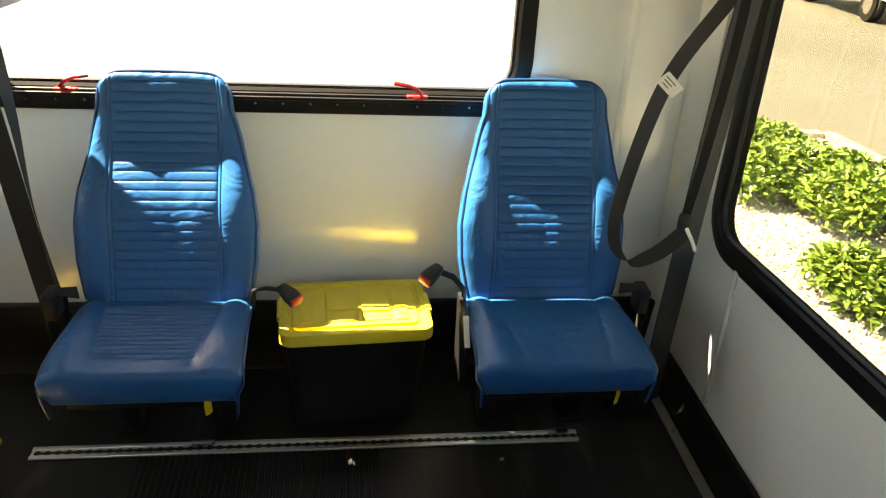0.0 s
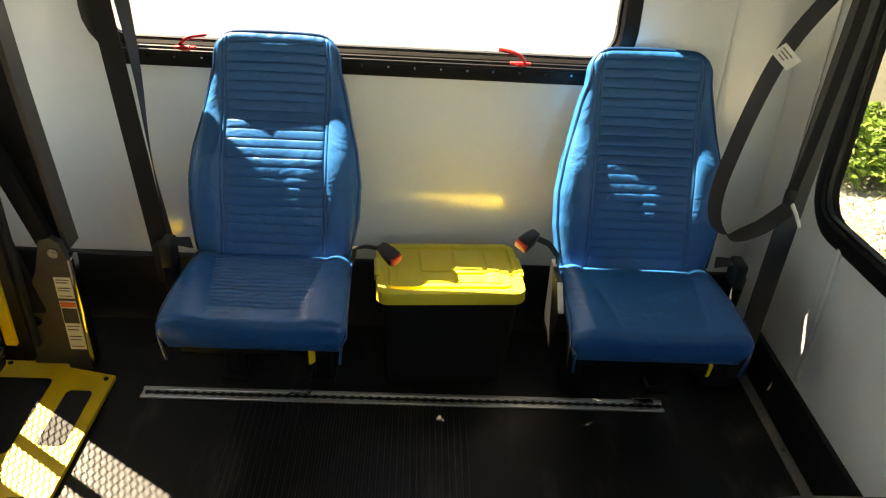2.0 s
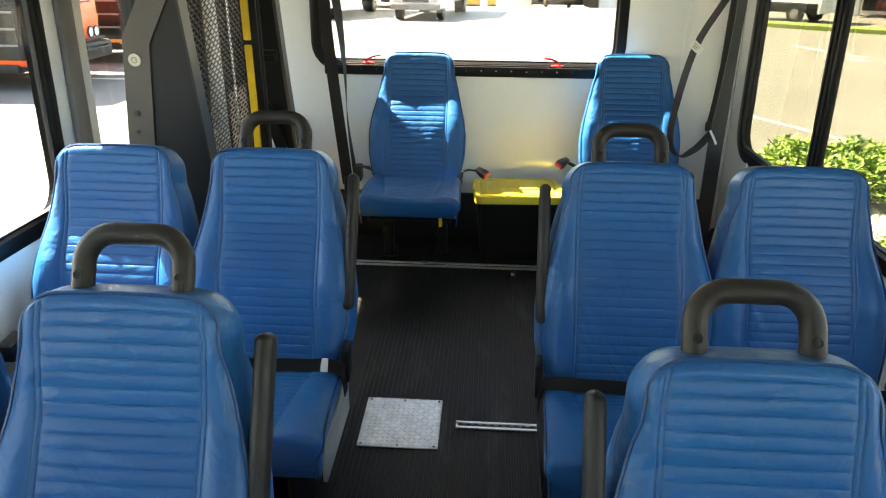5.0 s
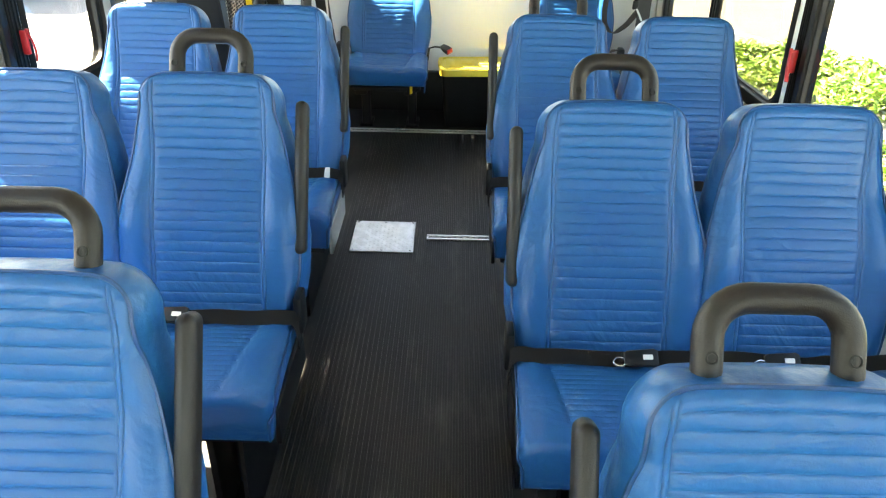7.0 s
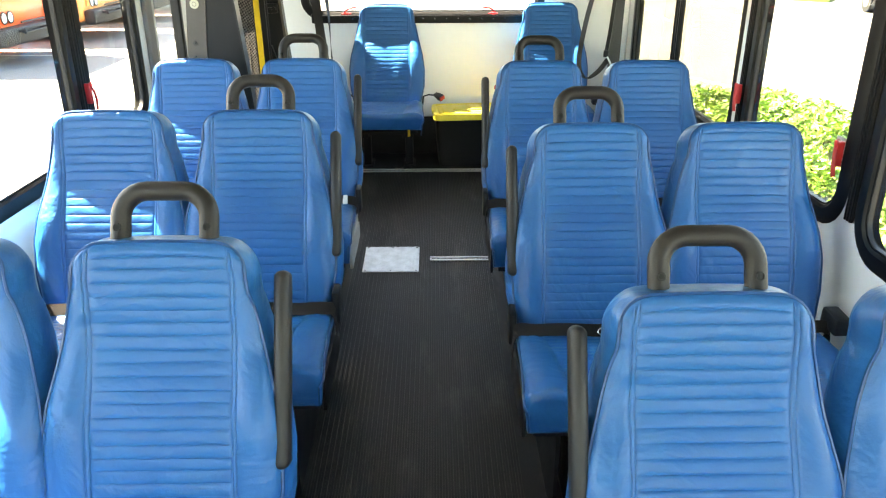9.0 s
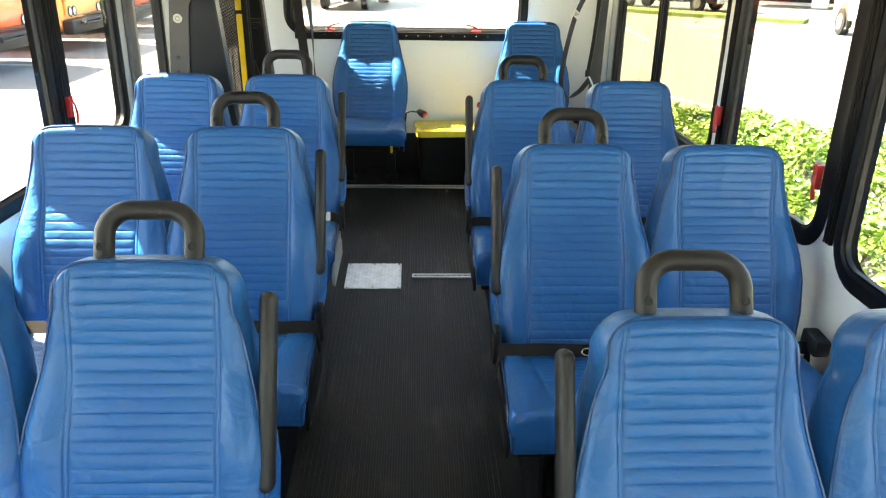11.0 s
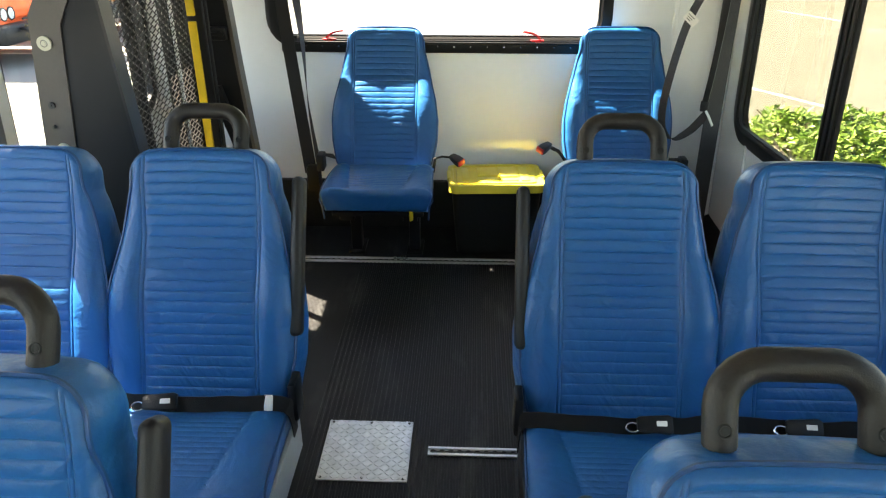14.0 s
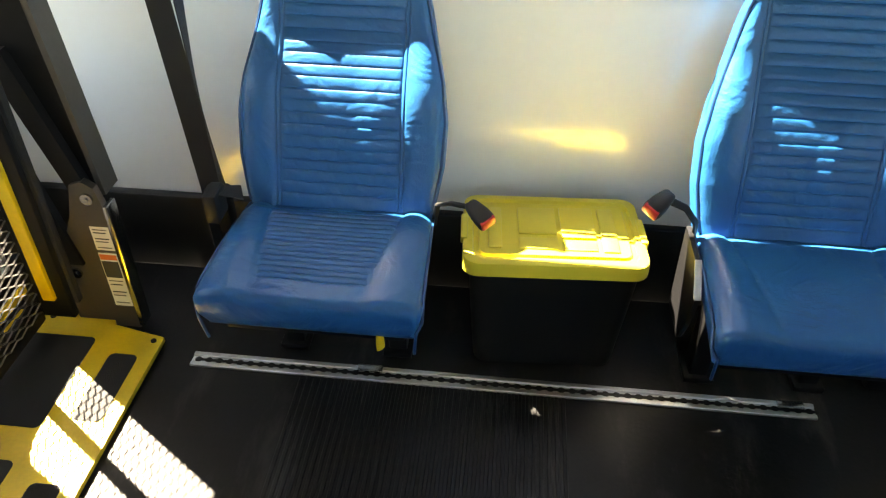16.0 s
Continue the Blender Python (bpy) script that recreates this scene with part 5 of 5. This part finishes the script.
SPOTS = [(3.50, 6.05, 0.42, 0.5, 0.42), (4.25, 6.1, 0.5, 0.45, 0.42), (3.68, 5.25, 0.42, 0.5, 0.42), (4.35, 5.25, 0.45, 0.5, 0.45), (4.85, 4.75, 0.45, 0.5, 0.45), (4.2, 4.5, 0.42, 0.45, 0.42),
         (4.7, 3.85, 0.5, 0.5, 0.45), (3.44, 3.25, 0.27, 0.45, 0.32), (4.35, 2.9, 0.55, 0.5, 0.42), (3.5, 2.0, 0.4, 0.5, 0.4), (4.5, 1.9, 0.6, 0.6, 0.46), (3.6, 0.9, 0.5, 0.55, 0.42), (4.6, 0.9, 0.6, 0.6, 0.46), (3.7, -0.2, 0.6, 0.65, 0.42),
         (4.6, -0.3, 0.6, 0.65, 0.45), (3.75, -1.4, 0.6, 0.65, 0.42), (3.75, -2.6, 0.6, 0.65, 0.42)]
for k, (x, y, rx, ry, h) in enumerate(SPOTS):
    shrub(x, y, rx, ry, h, 1500 if y > 1.5 else 900, 20 + k, "low bright green leafy shrub in pale gravel")


# ---- vehicles ----
def wheel(parent, x, y, z, r, wide, axis=0):
    """A wheel with tyre and rim; its axle lies along axis."""
    a, b = [x, y, z], [x, y, z]
    a[axis] -= wide / 2
    b[axis] += wide / 2
    g = Geo()
    g.cyl(a, b, r, 20)
    w = part("wheel", g, RUBBER, parent, "black tyre")
    a[axis] -= 0.012
    b[axis] += 0.012
    g = Geo()
    g.cyl(a, b, r * 0.58, 16)
    part("rim", g, TRIM_GREY, w)


def plate_on(parent, name, c, s, mt, label="", r=0.02):
    g = Geo()
    g.box(c, s, r=r)
    return part(name, g, mt, parent, label)


def box_truck(m, body, label, tall=2.85):
    """A cutaway box truck or shuttle seen from its nose (nose at -y)."""
    v = thing("box_truck", label, "truck", group="vehicles parked across the lot", m=m)
    g = Geo()
    prof = [(-3.0, 0.45), (-3.05, 0.95), (-2.9, 1.12), (-2.05, 1.25), (-1.5, 1.98), (-0.9, 2.1), (-0.3, 2.1), (-0.3, 0.45)]
    g.loft([[(x * q, y, z) for y, z in prof] for x, q in ((-0.98, 1), (-0.90, 1), (0.90, 1), (0.98, 1))])
    part("cab", g, body, v)
    g = Geo()
    g.box((0, 2.0, 0.6 + (tall - 0.6) / 2), (2.35, 4.7, tall - 0.6), r=0.12, seg=3)
    part("box_body", g, body, v)
    g = Geo()
    g.loft([[(x, -2.06, 1.32), (x, -1.57, 1.95), (x, -1.50, 1.91), (x, -1.99, 1.27)] for x in (-0.84, 0.84)])
    part("windscreen", g, DARK_GLASS, v)
    grille = plate_on(v, "grille", (0, -3.05, 0.83), (1.05, 0.06, 0.30), TRIM_GREY, "silver grille")
    for k in range(3):
        plate_on(grille, "grille_bar", (0, -3.09, 0.74 + 0.09 * k), (0.98, 0.02, 0.035), INK, r=0.004)
    for x in (-0.72, 0.72):
        plate_on(v, "headlight", (x, -3.04, 0.83), (0.28, 0.06, 0.26), LAMP_CLEAR)
        plate_on(v, "mirror", (x * 1.62, -1.7, 1.5), (0.16, 0.10, 0.34), BLACK_PLASTIC)
        wheel(v, x * 1.15, -2.15, 0.38, 0.38, 0.24)
        wheel(v, x * 1.15, 2.5, 0.38, 0.38, 0.45)
    plate_on(v, "bumper", (0, -3.12, 0.52), (1.96, 0.14, 0.22), TRIM_GREY, r=0.04)
    return v


def van(m, label):
    """A white passenger van, side on; it stands along x, nose at -x."""
    v = thing("passenger_van", label, "van", group="vehicles parked across the lot", m=m)
    g = Geo()
    prof = [(-2.95, 0.4), (-3.0, 0.85), (-2.75, 1.12), (-2.0, 1.34), (-1.35, 2.08), (-0.7, 2.3), (2.7, 2.32), (2.9, 2.18), (3.0, 0.9), (2.95, 0.4)]
    g.loft([[(px, y * 1.0, pz if abs(y) < 0.97 or pz < 2.25 else pz - 0.08) for px, pz in prof] for y in (-1.0, -0.9, 0.9, 1.0)])
    part("body", g, VAN_WHITE, v)
    g = Geo()
    g.box((0.0, -1.005, 0.60), (5.7, 0.03, 0.40), r=0.01)
    part("side_moulding", g, BLACK_PLASTIC, v)
    g = Geo()
    g.loft([[(x, y, z) for x, z in ((-1.9, 1.38), (-1.28, 1.96), (-0.72, 1.96), (-0.68, 1.38))] for y in (-1.012, -0.98)])
    part("side_window", g, DARK_GLASS, v)
    for x0, x1 in ((-0.45, 0.65), (0.75, 1.75), (1.85, 2.75)):
        plate_on(v, "side_window", ((x0 + x1) / 2, -1.0, 1.68), (x1 - x0, 0.03, 0.56), DARK_GLASS, r=0.01)
    for x in (-1.95, 1.85):
        wheel(v, x, -0.9, 0.36, 0.36, 0.24, 1)
        wheel(v, x, 0.9, 0.36, 0.36, 0.24, 1)
    plate_on(v, "headlight", (-2.86, -0.85, 0.98), (0.22, 0.25, 0.24), LAMP_CLEAR)
    plate_on(v, "tail_light", (2.96, -0.93, 1.3), (0.06, 0.12, 0.6), LAMP_RED)
    plate_on(v, "mirror", (-1.55, -1.12, 1.45), (0.12, 0.18, 0.28), BLACK_PLASTIC)
    return v


def city_bus(m, body, label, roof=3.0):
    """A flat-nosed bus; its nose looks along -y."""
    v = thing("bus", label, "bus", group="buses parked in a row", m=m)
    g = Geo()
    g.box((0, 5.0, 0.42 + (roof - 0.42) / 2), (2.5, 10.0, roof - 0.42), r=0.16, seg=3)
    part("body", g, body, v)
    g = Geo()
    g.box((0, -0.035, 1.12), (2.2, 0.06, 0.72), r=0.05)
    part("nose_panel", g, body, v)
    door = plate_on(v, "door", (-1.245, 0.70, 1.5), (0.06, 1.15, 1.9), DARK_GLASS, "folding glazed door")
    for dy in (-0.55, 0.0, 0.55):
        plate_on(door, "door_frame", (-1.275, 0.70 + dy, 1.5), (0.03, 0.06, 1.9), BLACK_PLASTIC, r=0.01)
    for k in range(3):
        plate_on(door, "step", (-1.285, 0.70, 0.80 + 0.27 * k), (0.03, 1.0, 0.035), TRIM_GREY, r=0.01)
    plate_on(v, "skirt", (0, 5.0, 0.40), (2.44, 9.4, 0.16), BLACK_PLASTIC)
    for x in (-0.59, 0.59):
        plate_on(v, "windscreen", (x, 0.02, 2.00), (1.13, 0.10, 1.22), DARK_GLASS, r=0.04)
        plate_on(v, "turn_lamp", (x * 1.82, -0.03, 1.12), (0.12, 0.08, 0.12), ORANGE_INK, r=0.03)
        plate_on(v, "mirror_arm", (x * 2.2, -0.12, 2.3), (0.05, 0.2, 0.05), BLACK_PLASTIC, r=0.01)
        for q in (1.6, 1.22):
            g = Geo()
            g.cyl((x * q, -0.05, 0.86), (x * q, -0.085, 0.86), 0.095, 18)
            lamp = part("headlight", g, LAMP_CLEAR, v, "round headlight")
            g = Geo()
            g.tube([(x * q + 0.1 * math.cos(a), -0.08, 0.86 + 0.1 * math.sin(a)) for a in [math.tau * k / 18 for k in range(18)]], 0.014, 6, closed=True)
            part("bezel", g, BLACK_PLASTIC, lamp)
        plate_on(v, "wiper", (x, -0.06, 1.42), (0.6, 0.03, 0.03), INK, r=0.01)
        wheel(v, x * 1.95, 2.4, 0.48, 0.48, 0.28)
        wheel(v, x * 1.95, 7.6, 0.48, 0.48, 0.28)
        for k in range(5):
            plate_on(v, "side_window", (math.copysign(1.245, x), 2.4 + 1.5 * k, 2.0), (0.05, 1.35, 0.85), DARK_GLASS, r=0.02)
        plate_on(v, "mirror", (x * 2.3, -0.15, 1.9), (0.14, 0.12, 0.36), BLACK_PLASTIC)
    plate_on(v, "bumper", (0, -0.10, 0.54), (2.5, 0.26, 0.32), BLACK_PLASTIC, r=0.07)
    rack = plate_on(v, "bicycle_rack", (0, -0.36, 0.60), (1.7, 0.05, 0.05), BLACK_PLASTIC, "folded black rack bars", r=0.012)
    for z, y in ((0.72, -0.33), (0.84, -0.30)):
        plate_on(rack, "bar", (0, y, z - 0.06), (1.6, 0.035, 0.035), BLACK_PLASTIC, r=0.01)
    for x in (-0.8, 0.0, 0.8):
        plate_on(rack, "arm", (x, -0.28, 0.62), (0.04, 0.18, 0.05), BLACK_PLASTIC, r=0.01)
    plate_on(v, "emblem", (0, -0.01, 1.18), (0.28, 0.05, 0.10), TRIM_GREY, r=0.02)
    plate_on(v, "destination_panel", (0, 0.02, 2.75), (1.5, 0.08, 0.26), DARK_GLASS)
    return v


def pickup(m, label):
    """A white pickup with a long bonnet; it stands along x, nose at -x."""
    v = thing("pickup_truck", label, "truck", group="vehicles parked across the lot", m=m)
    g = Geo()
    prof = [(-2.85, 0.5), (-2.9, 0.95), (-2.75, 1.12), (-1.35, 1.22), (-0.65, 1.82), (0.9, 1.85), (1.15, 1.25), (2.8, 1.25), (2.85, 0.55)]
    g.loft([[(px, y, pz) for px, pz in prof] for y in (-0.97, -0.88, 0.88, 0.97)])
    part("body", g, VAN_WHITE, v)
    for x in (-1.95, 1.85):
        for y in (-0.88, 0.88):
            g = Geo()
            g.cyl((x, y - math.copysign(0.03, -y), 0.5), (x, y + math.copysign(0.105, y), 0.5), 0.48, 20)
            part("wheel_arch", g, INK, v)
            wheel(v, x, y + math.copysign(0.04, y), 0.40, 0.40, 0.24, 1)
    for x0, x1 in ((-1.0, -0.1), (0.0, 0.85)):
        g = Geo()
        g.loft([[(x, y, z) for x, z in ((x0, 1.26), (x0 + (0.42 if x0 < -0.5 else 0), 1.74), (x1 - 0.05, 1.76), (x1, 1.26))] for y in (-0.985, -0.95)])
        part("side_window", g, DARK_GLASS, v)
    plate_on(v, "headlight", (-2.82, -0.82, 0.95), (0.2, 0.26, 0.22), LAMP_CLEAR)
    plate_on(v, "bumper", (-2.95, 0, 0.62), (0.18, 1.9, 0.24), CHROME, r=0.05)
    plate_on(v, "running_board", (0, -1.0, 0.52), (2.4, 0.14, 0.06), TRIM_GREY)
    plate_on(v, "mirror", (-0.95, -1.1, 1.32), (0.12, 0.2, 0.2), BLACK_PLASTIC)
    return v


def school_bus(m, label):
    """A school bus seen from the rear (rear at -y)."""
    v = thing("school_bus", label, "bus", m=m)
    g = Geo()
    g.box((0, 5.0, 1.62), (2.4, 10.0, 2.2), r=0.22, seg=3)
    part("body", g, BUS_YELLOW, v)
    plate_on(v, "rear_door", (0, 0.0, 1.75), (0.75, 0.06, 1.2), DARK_GLASS)
    for x in (-0.76, 0.76):
        plate_on(v, "rear_window", (x, 0.0, 1.95), (0.55, 0.06, 0.6), DARK_GLASS)
        plate_on(v, "tail_light", (x * 1.15, -0.01, 1.35), (0.25, 0.08, 0.16), LAMP_RED)
        plate_on(v, "warning_lamp", (x * 1.1, 0.0, 2.5), (0.28, 0.08, 0.2), LAMP_RED)
        wheel(v, x * 1.3, 2.6, 0.48, 0.48, 0.3)
    plate_on(v, "bumper", (0, -0.08, 0.62), (2.4, 0.2, 0.28), BLACK_PLASTIC, r=0.04)
    for x in (-0.3, 0.3):
        plate_on(v, "rear_lamp", (x, -0.01, 2.52), (0.2, 0.08, 0.14), ORANGE_INK)
    plate_on(v, "rear_grille", (0, -0.01, 0.98), (0.7, 0.06, 0.36), INK)
    for z in (0.86, 1.12, 1.48):
        plate_on(v, "rub_rail", (0, -0.005, z), (2.3, 0.05, 0.06), INK, r=0.01)
    return v


def at(x, y, turn=0):
    return pose(x, y, ground_z(y), 0, 0, turn)


box_truck(at(-2.5, 30.9, -7), VAN_WHITE, "white cutaway box truck facing the bus across the lot")
box_truck(at(-6.6, 30.5, -8), VAN_WHITE, "white box truck parked at the lot's edge", 3.0)
box_truck(at(-5.2, 38.5, -4), BUS_YELLOW, "yellow cab truck behind the white trucks", 2.5)
van(at(11.62, 31.78, -45) @ Matrix.Diagonal((0.88, 1.0, 0.95, 1.0)), "white passenger van with dark windows beyond the grass strip")
pickup(at(14.0, 18.6, -100), "white pickup truck parked before the glazed building")
for y, paint in ((11.68, BUS_ORANGE), (15.4, BUS_AMBER), (19.2, BUS_ORANGE), (23.0, BUS_ORANGE)):
    city_bus(pose(-7.7, y, GROUND, 0, 0, 91), paint, "orange city bus with dark windscreen in a parked row" if paint is BUS_ORANGE else "amber yellow bus in the parked row beside orange ones")
school_bus(at(5.6, 64.0), "yellow school bus under a dark canopy")
for x in (-3.3, 0.4):
    city_bus(pose(x, 112.0, ground_z(112.0)), BUS_YELLOW, "small yellow bus far across the lot", 2.6)

# grass strip, kerb and buildings far off
g = Geo()
g.prism([(6.4, 32.3), (8.5, 29.6), (10.4, 27.4), (14.0, 24.3), (14.8, 25.5), (11.3, 28.7), (9.2, 31.0), (7.4, 33.3)], GROUND, GROUND + 0.14, 2)
tagged(part("grass_strip", g, GRASS), "yellow-green mown grass strip behind the lot", "grass", kind="structure")
canopy = thing("canopy_building", "white garage building with a dark vehicle bay", "building", m=Matrix())
zb = ground_z(70) - 0.6
for x0, x1, nm in ((0.3, 3.5, "wall"), (9.6, 16.0, "wall")):
    g = Geo()
    g.box(((x0 + x1) / 2, 70.0, (zb + 2.6) / 2), (x1 - x0, 0.5, 2.6 - zb))
    part(nm, g, BUILDING_WHITE, canopy)
g = Geo()
g.box((6.55, 70.0, 2.0), (6.1, 0.5, 1.2))
part("lintel", g, BUILDING_DARK, canopy)
g = Geo()
g.box((6.6, 86.0, 0), (9.0, 0.4, 6.5))
part("back_wall", g, BUILDING_DARK, canopy)
for x in (3.2, 10.2):
    g = Geo()
    g.box((x, 78.4, 0), (0.4, 15.0, 6.5))
    part("side_wall", g, BUILDING_DARK, canopy)
g = Geo()
g.box((8.1, 78.0, 2.9), (15.6, 16.6, 0.5), r=0.05)
part("roof", g, BUILDING_WHITE, canopy)

shop = thing("glazed_building", "low building with dark glass between white columns", "building", m=pose(27.0, 30.5, GROUND, 0, 0, -32))
g = Geo()
g.box((0, 3.2, 2.0), (26.0, 6.0, 4.0))
part("wall", g, BUILDING_WHITE, shop)
g = Geo()
g.box((0, 1.5, 4.15), (27.0, 9.0, 0.5), r=0.05)
part("roof", g, BUILDING_WHITE, shop)
for k in range(8):
    x = -11.4 + 3.25 * k
    g = Geo()
    g.box((x, -1.2, 2.0), (0.7, 0.7, 4.0), r=0.03)
    part("column", g, BUILDING_WHITE, shop)
    if k < 7:
        w = plate_on(shop, "window", (x + 1.6, 0.16, 1.6), (2.7, 0.10, 2.9), DARK_GLASS)
        for dx in (-0.45, 0.45):
            plate_on(w, "window_bar", (x + 1.6 + dx, 0.09, 1.6), (0.07, 0.06, 2.9), BUILDING_DARK, r=0.01)


def tree(x, y, h, seed):
    rnd = random.Random(seed)
    t = thing("tree", "green leafy tree far behind the lot", "tree", group="trees behind the lot", m=at(x, y))
    g = Geo()
    g.tube([(0, 0, -0.3), (0.1, 0, h * 0.3), (0, 0.1, h * 0.6)], 0.22, 8)
    for k in range(6):
        a = rnd.uniform(0, math.tau)
        g.tube([(0, 0, h * 0.35), (h * 0.14 * math.cos(a), h * 0.14 * math.sin(a), h * 0.55), (h * 0.25 * math.cos(a), h * 0.25 * math.sin(a), h * 0.75)], 0.07, 6)
    part("trunk", g, BARK, t)
    g = Geo()
    for c in range(26):
        a, q, z = rnd.uniform(0, math.tau), rnd.random() ** 0.5 * h * 0.27, h * rnd.uniform(0.38, 0.95)
        cx, cy, cr = q * math.cos(a), q * math.sin(a), h * rnd.uniform(0.06, 0.12)
        for k in range(60):
            m = pose(cx + rnd.gauss(0, cr * 0.6), cy + rnd.gauss(0, cr * 0.6), z + rnd.gauss(0, cr * 0.5), rnd.uniform(0, 360), rnd.uniform(0, 360), 0)
            s = rnd.uniform(0.12, 0.28)
            g.add([(-s, 0, 0), (0, -s * 0.5, 0), (s, 0, 0), (0, s * 0.5, s * 0.1)], [(0, 1, 2, 3)], m)
    crown = part("crown", g, FAR_LEAF, t, smooth=0)
    crown["kind"] = "stuff"


for k, (x, y, h) in enumerate(((-9, 135, 9), (-4.5, 140, 8), (0.5, 138, 9), (4, 145, 8), (-15, 140, 10), (14, 60, 6), (24, 52, 7), (32, 46, 7))):
    tree(x, y, h, 90 + k)
